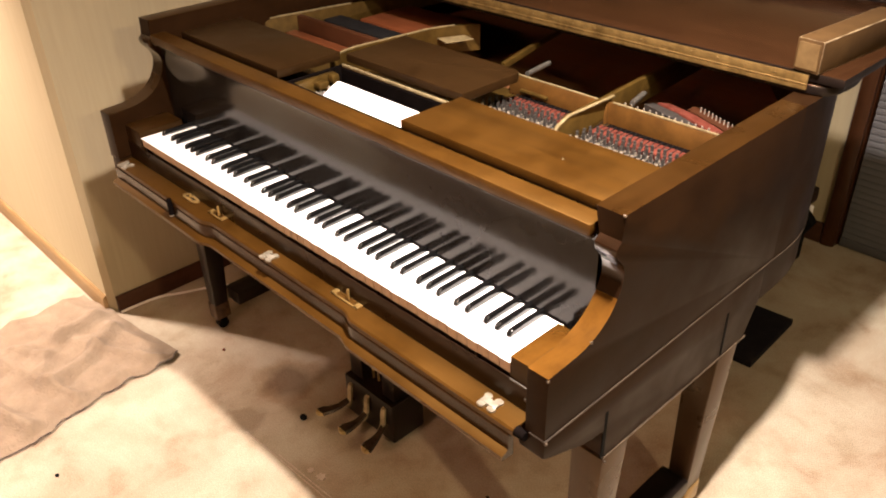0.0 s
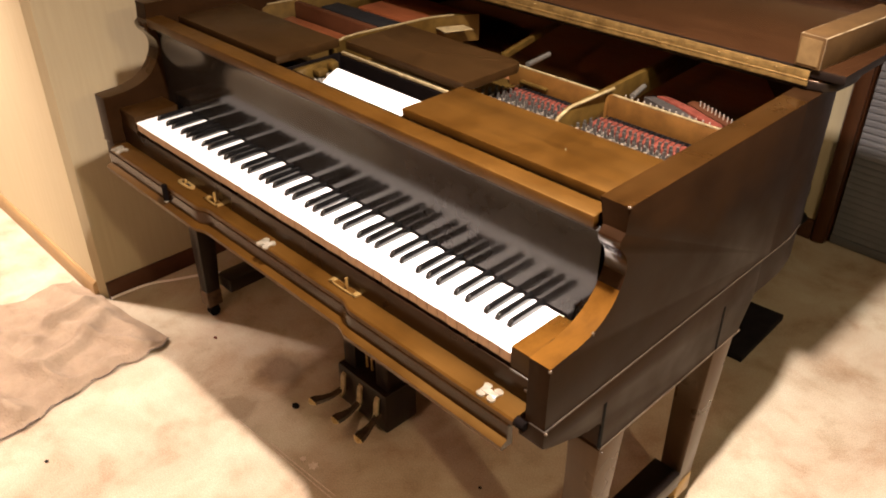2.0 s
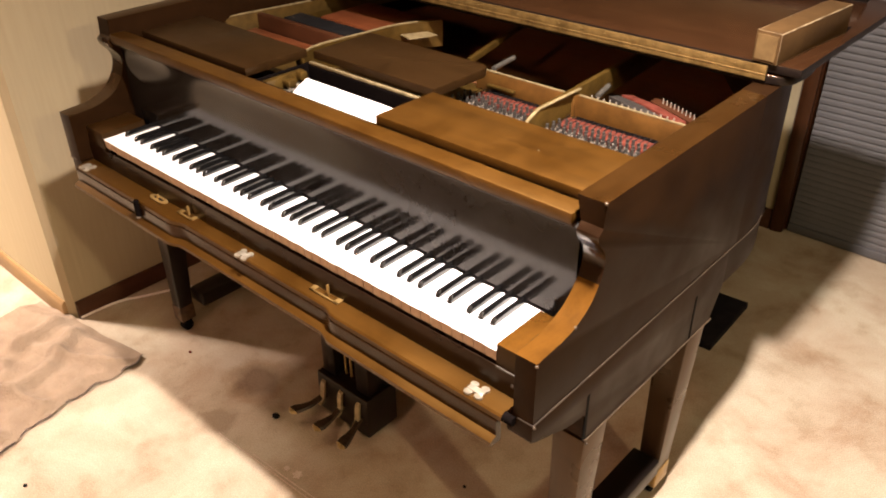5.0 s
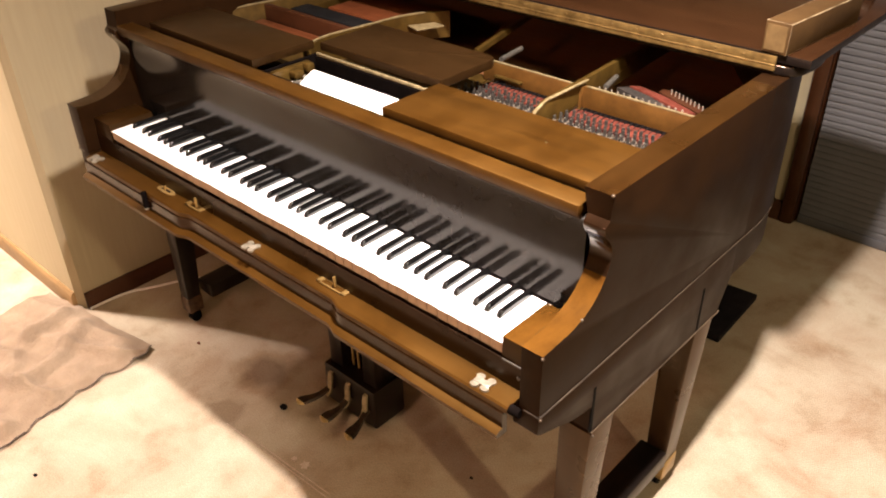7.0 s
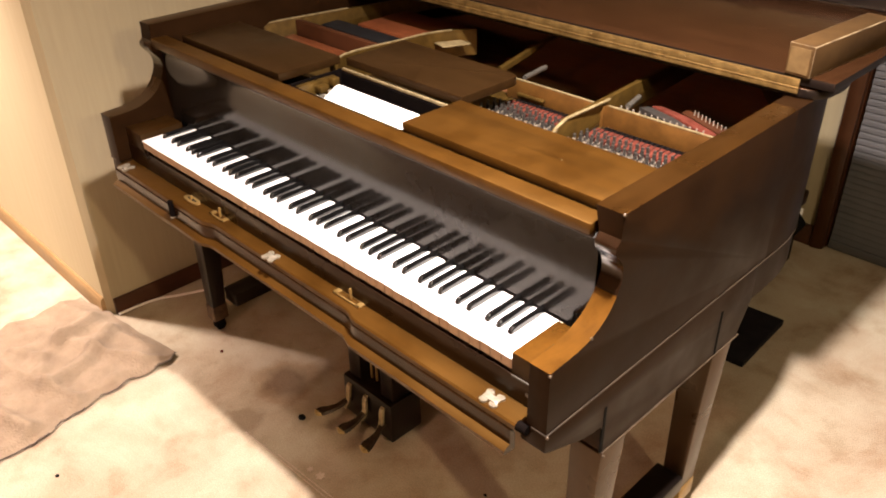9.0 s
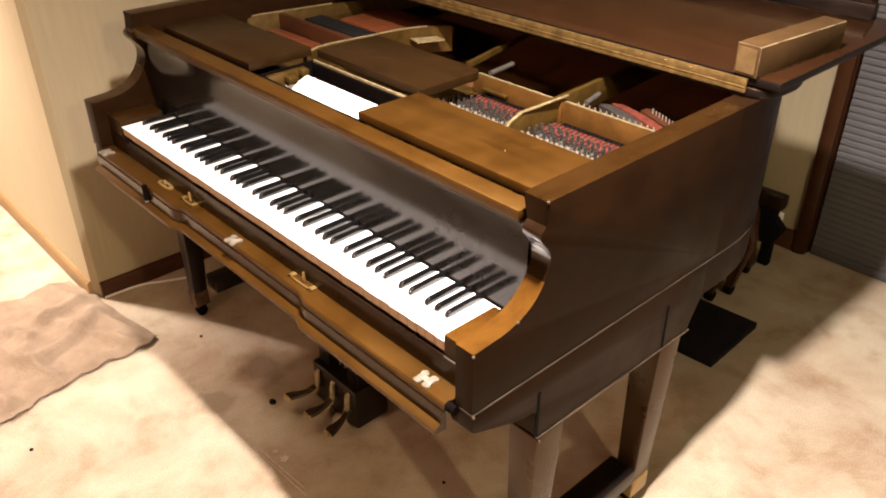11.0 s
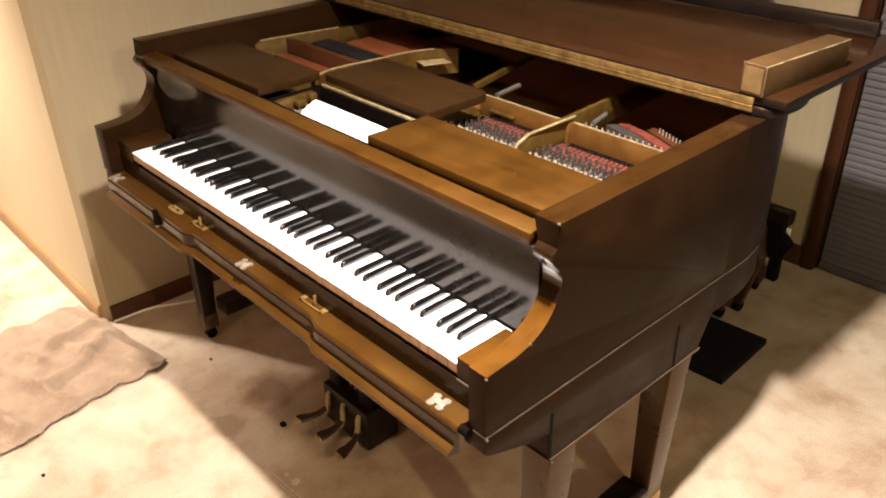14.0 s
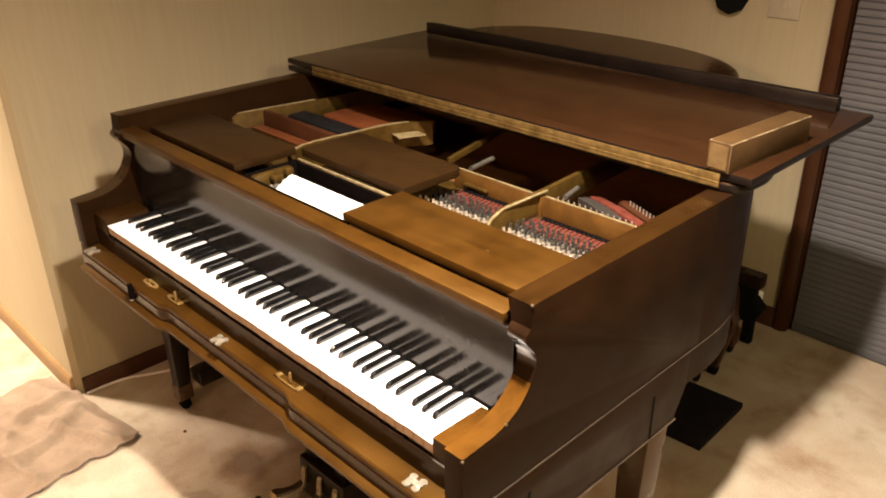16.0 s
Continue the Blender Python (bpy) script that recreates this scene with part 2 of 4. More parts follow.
def carpet():
    """Worn beige pile with stains."""
    m = material("beige_carpet", (0.5, 0.4, 0.28), 0.95, spec=0.1)
    b = m.node_tree.nodes["Principled BSDF"]
    big = node(m, "ShaderNodeTexNoise", Scale=3.5, Detail=7.0, Roughness=0.62, Distortion=0.5)
    link(m, coords(m), big.inputs["Vector"])
    r = ramp(m, big.outputs["Fac"], [(0.28, (0.300, 0.200, 0.120)), (0.45, (0.424, 0.345, 0.242)), (0.62, (0.480, 0.420, 0.305))])
    spots = node(m, "ShaderNodeTexNoise", Scale=8.0, Detail=5.0, Roughness=0.55)
    link(m, coords(m, (1, 1, 1), (0, 0, 0.6)), spots.inputs["Vector"])
    sr = ramp(m, spots.outputs["Fac"], [(0.30, (0.76, 0.71, 0.65)), (0.46, (0.96, 0.95, 0.93)), (0.62, (1, 1, 1))])
    stained = mixed(m, None, r.outputs["Color"], sr.outputs["Color"], "MULTIPLY")
    # a darker patch beside the pedals
    away = m.node_tree.nodes.new("ShaderNodeVectorMath")
    away.operation = "DISTANCE"
    tc = m.node_tree.nodes.new("ShaderNodeTexCoord")
    wobble = node(m, "ShaderNodeTexNoise", Scale=14.0, Detail=3.0)
    link(m, tc.outputs["Object"], wobble.inputs["Vector"])
    bent = m.node_tree.nodes.new("ShaderNodeVectorMath")
    bent.operation = "MULTIPLY_ADD"
    bent.inputs[1].default_value = (0.09, 0.09, 0.0)
    link(m, wobble.outputs["Color"], bent.inputs[0])
    link(m, tc.outputs["Object"], bent.inputs[2])
    link(m, bent.outputs[0], away.inputs[0])
    away.inputs[1].default_value = DARK_PATCH
    dark_patch = ramp(m, away.outputs["Value"], [(0.030, (0.72, 0.68, 0.64)), (0.060, (1, 1, 1))])
    stained = mixed(m, None, stained, dark_patch.outputs["Color"], "MULTIPLY")
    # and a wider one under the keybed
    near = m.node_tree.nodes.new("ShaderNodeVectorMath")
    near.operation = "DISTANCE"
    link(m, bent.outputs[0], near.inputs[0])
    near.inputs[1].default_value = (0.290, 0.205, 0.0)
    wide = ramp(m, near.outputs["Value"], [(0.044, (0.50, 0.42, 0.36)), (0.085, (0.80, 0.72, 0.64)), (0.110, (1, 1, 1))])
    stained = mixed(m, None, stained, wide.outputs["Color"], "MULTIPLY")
    pile = node(m, "ShaderNodeTexNoise", Scale=260.0, Detail=3.0)
    link(m, coords(m), pile.inputs["Vector"])
    pr = ramp(m, pile.outputs["Fac"], [(0.3, (0.75, 0.75, 0.75)), (0.7, (1, 1, 1))])
    link(m, mixed(m, None, stained, pr.outputs["Color"], "MULTIPLY"), b.inputs["Base Color"])
    relief(m, pile.outputs["Fac"], 0.6, 0.004)
    return m


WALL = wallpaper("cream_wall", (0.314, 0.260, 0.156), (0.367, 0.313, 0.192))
WALL_B = wallpaper("lamplit_wall", (0.49, 0.415, 0.245), (0.55, 0.472, 0.295))
CARPET = carpet()
# tone chosen for a warmer bounce off the unseen walls
PLASTER = mottled("pale_plaster", (0.52, 0.42, 0.31), (0.58, 0.47, 0.35), 3, 0.85)


# ---------- mesh helpers ----------
def finish(bm, name, mats, smooth=None):
    me = bpy.data.meshes.new(name)
    bmesh.ops.recalc_face_normals(bm, faces=bm.faces)
    bm.to_mesh(me)
    bm.free()
    for m in (mats if isinstance(mats, (list, tuple)) else [mats]):
        me.materials.append(m)
    if smooth is not None:
        me.shade_smooth()
        me.set_sharp_from_angle(angle=radians(smooth))
    return me


def top(name, bm, mat, label, category, kind="", group="", smooth=40):
    """A thing that is one mesh."""
    return tagged(new(name, finish(bm, name, mat, smooth)), label, category, group, kind)


def thing(name, place, label, category, kind="", group=""):
    """An Empty at a thing's base; parts are given in the world's metres."""
    ob = tagged(new(name), label, category, group, kind)
    ob.location = place
    return ob


def part(name, bm, mat, parent, label="", smooth=40):
    ob = new(name, bm if isinstance(bm, bpy.types.Mesh) else finish(bm, name, mat, smooth))
    ob.parent = parent
    up = parent
    base = Vector((0, 0, 0))
    while up:
        base += up.location
        up = up.parent
    ob.location = -base
    return tagged(ob, label)


def solid(x0, x1, y0, y1, z0, z1, bevel=0.003, bm=None, segments=2):
    bm = bm or bmesh.new()
    made = bmesh.ops.create_cube(bm, size=1, matrix=Matrix.LocRotScale(((x0 + x1) / 2, (y0 + y1) / 2, (z0 + z1) / 2), None, (abs(x1 - x0), abs(y1 - y0), abs(z1 - z0))))
    if bevel:
        edges = list({e for v in made["verts"] for e in v.link_edges})
        bmesh.ops.bevel(bm, geom=edges, offset=bevel, segments=segments, profile=0.5, affect="EDGES")
    return bm


def rod(a, b, r0, r1=None, sides=12, bm=None):
    bm = bm or bmesh.new()
    a, b = Vector(a), Vector(b)
    m = Matrix.Translation((a + b) / 2) @ (b - a).to_track_quat("Z", "Y").to_matrix().to_4x4()
    bmesh.ops.create_cone(bm, cap_ends=True, segments=sides, radius1=r0, radius2=r0 if r1 is None else r1, depth=(b - a).length, matrix=m)
    return bm


def ball(c, r, scale=(1, 1, 1), bm=None, seg=12):
    bm = bm or bmesh.new()
    bmesh.ops.create_uvsphere(bm, u_segments=seg, v_segments=seg // 2 + 2, radius=r, matrix=Matrix.LocRotScale(c, None, scale))
    return bm


def prism(points, axis, a, b, bm=None, bevel=0.0, spare=None):
    """A flat outline drawn out along an axis from a to b."""
    bm = bm or bmesh.new()

    def at(p, v):
        return {"x": (v, p[0], p[1]), "y": (p[0], v, p[1]), "z": (p[0], p[1], v)}[axis]

    low = [bm.verts.new(at(p, a)) for p in points]
    high = [bm.verts.new(at(p, b)) for p in points]
    n = len(points)
    faces = [bm.faces.new(low), bm.faces.new(high[::-1])]
    for i in range(n):
        faces.append(bm.faces.new((low[i], high[i], high[(i + 1) % n], low[(i + 1) % n])))
    if bevel:
        rims = [e for f in faces[:2] for e in f.edges if not spare or not all(spare(v.co) for v in e.verts)]
        bmesh.ops.bevel(bm, geom=list(set(rims)), offset=bevel, segments=2, profile=0.5, affect="EDGES")
    return bm


def bezier(p0, p1, p2, p3, n):
    out = []
    for i in range(n):
        t = i / n
        s = 1 - t
        out.append(tuple(s ** 3 * a + 3 * s * s * t * b + 3 * s * t * t * c + t ** 3 * d for a, b, c, d in zip(p0, p1, p2, p3)))
    return out


def smoothstep(t):
    t = max(0.0, min(1.0, t))
    return t * t * (3 - 2 * t)


# ---------- the room ----------
BACK, LEFT, CEILING = 1.95, -0.43, 2.40
FRONT, RIGHT, FAR = -4.6, 5.6, -3.6

bm = bmesh.new()
bmesh.ops.create_grid(bm, x_segments=1, y_segments=1, size=0.5, matrix=Matrix.LocRotScale(((FAR + RIGHT) / 2, (FRONT + 2.1) / 2, 0), None, (RIGHT - FAR + 0.4, 2.1 - FRONT + 0.4, 1)))
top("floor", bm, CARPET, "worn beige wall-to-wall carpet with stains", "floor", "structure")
corner = [(LEFT - 0.020, -0.05), (LEFT, -0.032)]
plan = [(FAR, -0.05)] + corner + [(LEFT, BACK), (LEFT - 0.12, BACK), (LEFT - 0.12, 0.07), (FAR, 0.07)]
bm = prism(plan, "z", 0, CEILING)
bm.normal_update()
# the west lamp's glow on this face is put into paler wallpaper
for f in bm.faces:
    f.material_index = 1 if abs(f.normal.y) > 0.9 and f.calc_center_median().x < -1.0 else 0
top("wall_west", bm, [WALL, WALL_B], "cream wall with an outside corner and one face in a lamplit tone", "wall", "structure", smooth=20)
top("wall_north", solid(LEFT - 0.12, 1.0, BACK, BACK + 0.12, 0, CEILING, 0), WALL, "cream wall behind the piano", "wall", "structure")
top("wall_lintel", solid(1.0, 3.2, BACK, BACK + 0.12, 2.08, CEILING, 0), WALL, "cream wall over the glass door", "wall", "structure")
top("wall_north_far", solid(3.2, RIGHT, BACK, BACK + 0.12, 0, CEILING, 0), WALL, "cream wall beyond the blind", "wall", "structure")
# unseen walls, added to close the room and bounce the lamps' light
top("wall_east", solid(RIGHT, RIGHT + 0.12, FRONT, BACK + 0.12, 0, CEILING, 0), PLASTER, "unseen cream wall across the room", "wall", "structure")
top("wall_south", solid(FAR - 0.12, RIGHT + 0.12, FRONT - 0.12, FRONT, 0, CEILING, 0), PLASTER, "unseen cream wall behind the viewer", "wall", "structure")
top("wall_far_west", solid(FAR - 0.12, FAR, FRONT, 0.07, 0, CEILING, 0), PLASTER, "unseen cream wall at the far end", "wall", "structure")
top("ceiling", solid(FAR - 0.12, RIGHT + 0.12, FRONT - 0.12, BACK + 0.12, CEILING, CEILING + 0.1, 0), CEIL, "white ceiling", "ceiling", "structure")


def board(length_axis, a, b, c, out, h, t=0.014):
    """A skirting board with a rounded top edge; c is the wall's face, out the way the room lies."""
    profile = [(c, 0.0), (c + out * t, 0.0), (c + out * t, h - 0.014), (c + out * t * 0.75, h - 0.005), (c + out * t * 0.35, h), (c, h)]
    return prism(profile, length_axis, a, b)


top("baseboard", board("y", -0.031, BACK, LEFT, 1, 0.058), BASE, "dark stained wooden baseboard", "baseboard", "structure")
# baseboard below that face, its lit tone put into the wood colour
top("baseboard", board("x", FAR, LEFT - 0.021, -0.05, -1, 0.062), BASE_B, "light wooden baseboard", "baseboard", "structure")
top("baseboard", board("x", LEFT + 0.014, 0.988, BACK, -1, 0.075), BASE, "dark stained wooden baseboard", "baseboard", "structure")
top("door_trim", prism([(0.989, BACK - 0.001), (0.989, BACK - 0.012), (0.994, BACK - 0.018), (1.018, BACK - 0.018), (1.036, BACK - 0.008), (1.036, BACK + 0.018), (1.038, BACK + 0.018), (1.038, BACK + 0.06), (1.001, BACK + 0.06), (1.001, BACK - 0.001)], "z", 0, 2.12), TRIM, "reddish-brown wooden door casing", "trim", "structure")
top("door_trim", solid(1.038, 3.2, BACK - 0.02, BACK + 0.06, 2.05, 2.12), TRIM, "reddish-brown wooden head casing", "trim", "structure")

blind = thing("window_blind", (2.1, BACK + 0.03, 0), "grey closed horizontal blind over a glass door", "blind")
part("backing", solid(1.038, 3.2, BACK + 0.075, BACK + 0.085, 0.0, 2.05, 0), BLIND, blind)
part("head_rail", solid(1.043, 3.19, BACK + 0.01, BACK + 0.06, 1.99, 2.05), BLIND, blind)
slat_bm = prism([(0.0, 0.0), (0.0005, 0.007), (0.0030, 0.015), (0.0090, 0.0250), (0.0105, 0.0250), (0.0048, 0.015), (0.0022, 0.007), (0.0016, 0.0)], "x", 1.046, 3.19)
SLAT = finish(slat_bm, "slat", BLIND, 60)
part("bottom_rail", solid(1.046, 3.19, BACK + 0.012, BACK + 0.036, 0.004, 0.036, 0.004), BLIND, blind)
for i in range(84):
    ob = part("slat", SLAT, None, blind)
    ob.location += Vector((0, BACK + 0.022, 0.037 + i * 0.0232))

cord = bpy.data.curves.new("power_cord", "CURVE")
cord.dimensions, cord.bevel_depth, cord.bevel_resolution = "3D", 0.004, 3
spline = cord.splines.new("BEZIER")
CORD = [(-0.411, -0.030, 0.007), (-0.411, 0.030, 0.006), (-0.408, 0.080, 0.005), (-0.398, 0.115, 0.005), (-0.376, 0.155, 0.005), (-0.356, 0.197, 0.005), (-0.336, 0.241, 0.005), (-0.300, 0.300, 0.005), (-0.250, 0.340, 0.005)]
spline.bezier_points.add(len(CORD) - 1)
for p, c in zip(spline.bezier_points, CORD):
    p.co, p.handle_left_type, p.handle_right_type = c, "AUTO", "AUTO"
cord.materials.append(CABLE)
tagged(new("power_cord", cord), "thin white power cord along the baseboard", "cable")

# ---------- the piano ----------
KZ = 0.735            # top of the white keys
PITCH = 0.02339       # width of a white key
KEY_X0 = 0.0085
KEY_X1 = KEY_X0 + 52 * PITCH
XL, XR = -0.12, 1.327  # outer faces of the case
RIM_TOP, RIM_LOW = 0.985, 0.665
piano = thing("grand_piano", (0.6, 0.75, 0), "dark mahogany player grand piano with its keyboard open", "piano")

# side boards with their scrolled arms
ARM_THIN = 0.011
curve = bezier((0.101, 0.936), (0.097, 0.926), (0.107, 0.915), (0.115, 0.907), 6) + bezier((0.115, 0.907), (0.131, 0.890), (0.130, 0.868), (0.116, 0.844), 9) + bezier((0.116, 0.844), (0.098, 0.812), (0.072, 0.794), (0.020, 0.787), 11)
ARM = [(0.112, RIM_TOP), (0.112, 0.944), (0.108, 0.941)] + curve + [(0.020, 0.787), (-0.037, 0.784), (-0.037, RIM_LOW), (0.80, RIM_LOW), (0.80, RIM_TOP)]
for x0, x1, end in ((XR - 0.05, XR, 0.66), (XL, XL + 0.05, 0.80)):
    bm = prism([(min(y, end), z) for y, z in ARM], "x", x0, x1, bevel=0.0015, spare=lambda c: c.y > end - 0.01)
    if x0 > 0:      # the scrolled arm is thinner than the board
        for v in bm.verts:
            if v.co.x < x0 + 0.01 and v.co.y < 0.135 and v.co.z < 0.945:
                v.co.x += ARM_THIN
    bm.normal_update()
    # light put into the wood: right arm golden, left dimmer, scroll's hollow dark
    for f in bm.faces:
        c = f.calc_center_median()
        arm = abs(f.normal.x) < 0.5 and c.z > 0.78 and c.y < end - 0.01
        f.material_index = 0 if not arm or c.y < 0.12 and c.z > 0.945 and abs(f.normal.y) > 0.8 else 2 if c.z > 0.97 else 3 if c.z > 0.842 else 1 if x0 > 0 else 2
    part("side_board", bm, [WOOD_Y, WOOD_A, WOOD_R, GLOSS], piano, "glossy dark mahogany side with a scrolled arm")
for x0, x1 in ((KEY_X1 + 0.0015, XR - 0.0502 + ARM_THIN), (XL + 0.0502, KEY_X0 - 0.0015)):
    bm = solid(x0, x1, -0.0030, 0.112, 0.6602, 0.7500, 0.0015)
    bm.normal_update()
    # top lit and sides shaded by choice of wood; left block's top dimmer
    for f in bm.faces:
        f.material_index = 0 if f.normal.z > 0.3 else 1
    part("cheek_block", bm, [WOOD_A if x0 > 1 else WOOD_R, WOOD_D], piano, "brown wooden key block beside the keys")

# bent rim round the tail
TAIL = ([(XR, 0.66), (XR, 0.69)] + bezier((XR, 0.71), (XR, 0.93), (1.20, 1.02), (1.03, 1.27), 18) + [(1.03, 1.27), (0.975, 1.355)] + bezier((0.92, 1.44), (0.84, 1.63), (0.66, 1.70), (0.40, 1.71), 10)
        + bezier((0.40, 1.71), (0.12, 1.72), (-0.06, 1.66), (-0.10, 1.50), 10) + bezier((-0.10, 1.50), (XL, 1.40), (XL, 1.20), (XL, 0.80), 6) + [(XL, 0.80)])


def inset(points, d):
    out = []
    for i, p in enumerate(points):
        a, b = Vector(points[max(0, i - 1)]), Vector(points[min(len(points) - 1, i + 1)])
        t = (b - a).normalized()
        out.append((p[0] - t.y * d, p[1] + t.x * d))
    return out


def band(points, d, z0, z1, bm=None):
    """An upright strip that follows a line, d thick on its left hand."""
    bm = bm or bmesh.new()
    other = inset(points, d)
    rows = [[bm.verts.new((x, y, z)) for x, y in line] for line, z in ((points, z0), (points, z1), (other, z1), (other, z0))]
    for i in range(len(points) - 1):
        for k in range(4):
            p, q = rows[k], rows[(k + 1) % 4]
            bm.faces.new((p[i], p[i + 1], q[i + 1], q[i]))
    bm.faces.new([r[0] for r in rows])
    bm.faces.new([r[-1] for r in rows][::-1])
    return bm


part("bent_rim", band(TAIL, 0.05, RIM_LOW, RIM_TOP), WOOD_Y, piano, "curved dark mahogany rim", 30)
part("base_moulding", band([(XR + 0.0015, -0.038), (XR + 0.0015, 0.66)] + inset(TAIL, -0.0015)[1:-1] + [(XL - 0.0015, 0.8), (XL - 0.0015, -0.038)], 0.03, 0.6622, 0.6648), SEAM, piano, "thin worn edge moulding", 30)
part("lower_rim", band([(XR - 0.003, 0.55)] + inset(TAIL, 0.003)[1:-1] + [(XL + 0.003, 0.55)], 0.05, 0.575, 0.656), WOOD_Y, piano, "", 30)
# unseen undersides, made reddish to bounce warm light onto the carpet
part("bottom_board", prism(inset(TAIL, 0.052)[1:-1] + [(XL + 0.053, 0.56), (XR - 0.053, 0.56)], "z", 0.64, 0.65), UNDER, piano, "unseen unvarnished bottom board, reddish for its bounce")
part("soundboard", prism(inset(TAIL, 0.045)[1:-1] + [(XL + 0.046, 0.36), (XR - 0.046, 0.36)], "z", 0.79, 0.80), SOUND, piano, "dark varnished soundboard")
part("keybed", solid(XL + 0.052, XR - 0.052, 0.0, 0.55, 0.60, 0.655), UNDER, piano, "unvarnished reddish keybed")
part("inner_back", solid(XL + 0.051, XR - 0.051, 0.155, 0.175, 0.656, 0.925, 0), DARKWOOD, piano)

# apron boards under the sides, with the leg blocks
for x0, x1, out in ((XR - 0.05, XR - 0.002, 1), (XL + 0.002, XL + 0.05, -1)):
    low = [(-0.035, 0.6618), (-0.036, 0.630), (-0.034, 0.624), (-0.026, 0.620), (0.063, 0.585), (0.090, 0.578), (0.118, 0.576), (0.127, 0.560), (0.130, 0.508), (0.508, 0.503), (0.600, 0.503), (0.640, 0.575), (0.640, 0.6618)]
    part("apron", prism(low, "x", x0, x1, bevel=0.001), WOOD_Y, piano)
    for y0, y1 in ((0.131, 0.230), (0.500, 0.595)):
        part("leg_block", solid(x0 - 0.030 if out > 0 else x1 - 0.004, x0 + 0.004 if out > 0 else x1 + 0.030, y0, y1, 0.5035, 0.640, 0.002), WOOD_Y, piano)
    cap = prism([(0.129, 0.5075), (0.129, 0.5045), (0.610, 0.4998), (0.610, 0.5028)], "x", x1 - 0.006 if out > 0 else x0 - 0.0015, x1 + 0.0015 if out > 0 else x0 + 0.006)
    part("leg_cap", cap, EDGE, piano, "worn pale lower edge over the legs")
    for y, z0, z1 in ((0.1265, 0.512, 0.614), (0.5115, 0.506, 0.610)):
        part("leg_groove", solid(x1 - 0.003 if out > 0 else x0 - 0.0006, x1 + 0.0006 if out > 0 else x0 + 0.003, y - 0.0036, y + 0.0036, z0, z1, 0), BLACK, piano, "dark joint line")

# keyboard
keys_y1 = 0.1305
white_bm = solid(-0.01160, 0.01160, -0.002, keys_y1, -0.0025, 0.0, 0.0006, segments=1)
solid(-0.0109, 0.0109, 0.0, keys_y1, -0.022, -0.0027, 0, bm=white_bm)
for f in white_bm.faces:
    f.material_index = 0 if f.calc_center_median().z > -0.00255 else 1
WHITE_MESH = finish(white_bm, "white_key", [IVORY, KEYWOOD], 30)
black_bm = bmesh.new()
sec = [(0.0425, 0.0), (0.0455, 0.0085), (0.0485, 0.0112), (0.053, 0.0120), (keys_y1, 0.0120), (keys_y1, 0.0)]
prism(sec, "x", -0.0063, 0.0063, bm=black_bm, bevel=0.0026)
for v in black_bm.verts:
    v.co.x *= 1.0 - 28.0 * max(0.0, v.co.z)
BLACK_MESH = finish(black_bm, "black_key", BLACKKEY, 40)
for i in range(52):
    ob = part("white_key", WHITE_MESH, None, piano)
    ob.location += Vector((KEY_X0 + (i + 0.5) * PITCH, 0, KZ + random.uniform(-0.0010, 0.0008)))
    step = (i + 5) % 7          # 0 is C
    if i < 51 and step in (0, 1, 3, 4, 5):
        nudge = {0: -0.0016, 1: 0.0016, 3: -0.0022, 4: 0.0, 5: 0.0022}[step]
        ob = part("black_key", BLACK_MESH, None, piano)
        ob.location += Vector((KEY_X0 + (i + 1) * PITCH + nudge, 0, KZ))
part("key_frame", solid(KEY_X0 - 0.001, KEY_X1 + 0.001, 0.004, 0.15, 0.656, 0.712, 0), DARKWOOD, piano)
slip_board = part("key_slip", solid(XL + 0.0502, XR - 0.0502, -0.0045, -0.0031, 0.6602, 0.708, 0.0004), DARKWOOD, piano, "dark strip below the keys")
part("metal_strip", solid(KEY_X1 + 0.004, XR - 0.0505, -0.0070, -0.0046, 0.7062, 0.7090, 0.0004), DULL, slip_board, "thin dull metal strip")
part("screw", ball((1.262, -0.0048, 0.684), 0.004, (1, 0.5, 1)), DULL, slip_board)

# fallboard: a hollow curve behind the keys
fall = [(0.1310, 0.725), (0.1312, 0.80), (0.1316, 0.86)] + bezier((0.1318, 0.880), (0.1318, 0.905), (0.1305, 0.922), (0.1245, 0.9315), 12) + [(0.123, 0.9315)]
fall += [(y + 0.012, z) for y, z in fall[::-1]]
# black strip drawn in for the dark gap between keys and fallboard
part("key_felt", solid(KEY_X0 - 0.006, KEY_X1 + 0.006, 0.1290, 0.1308, 0.725, 0.7395, 0), SOOT, piano, "dark gap line along the backs of the keys")
part("fallboard", prism(fall, "x", XL + 0.0505, XR - 0.0505), EBONY, piano, "black lacquered fallboard that mirrors the keys", 50)
part("rail_moulding", solid(XL + 0.052, XR - 0.052, 0.112, 0.124, 0.926, 0.9318, 0.0015), DARKWOOD, piano, "thin dark moulding under the rail")
part("front_rail", solid(XL + 0.052, XR - 0.052, 0.107, 0.150, 0.932, 0.952, 0.003), WOOD_X, piano, "golden brown rail over the fallboard")

# lowered slip in front of the keybed
def slip_y(x):
    return 0.012 * (1 - smoothstep((abs(x - 0.61) - 0.235) / 0.035))


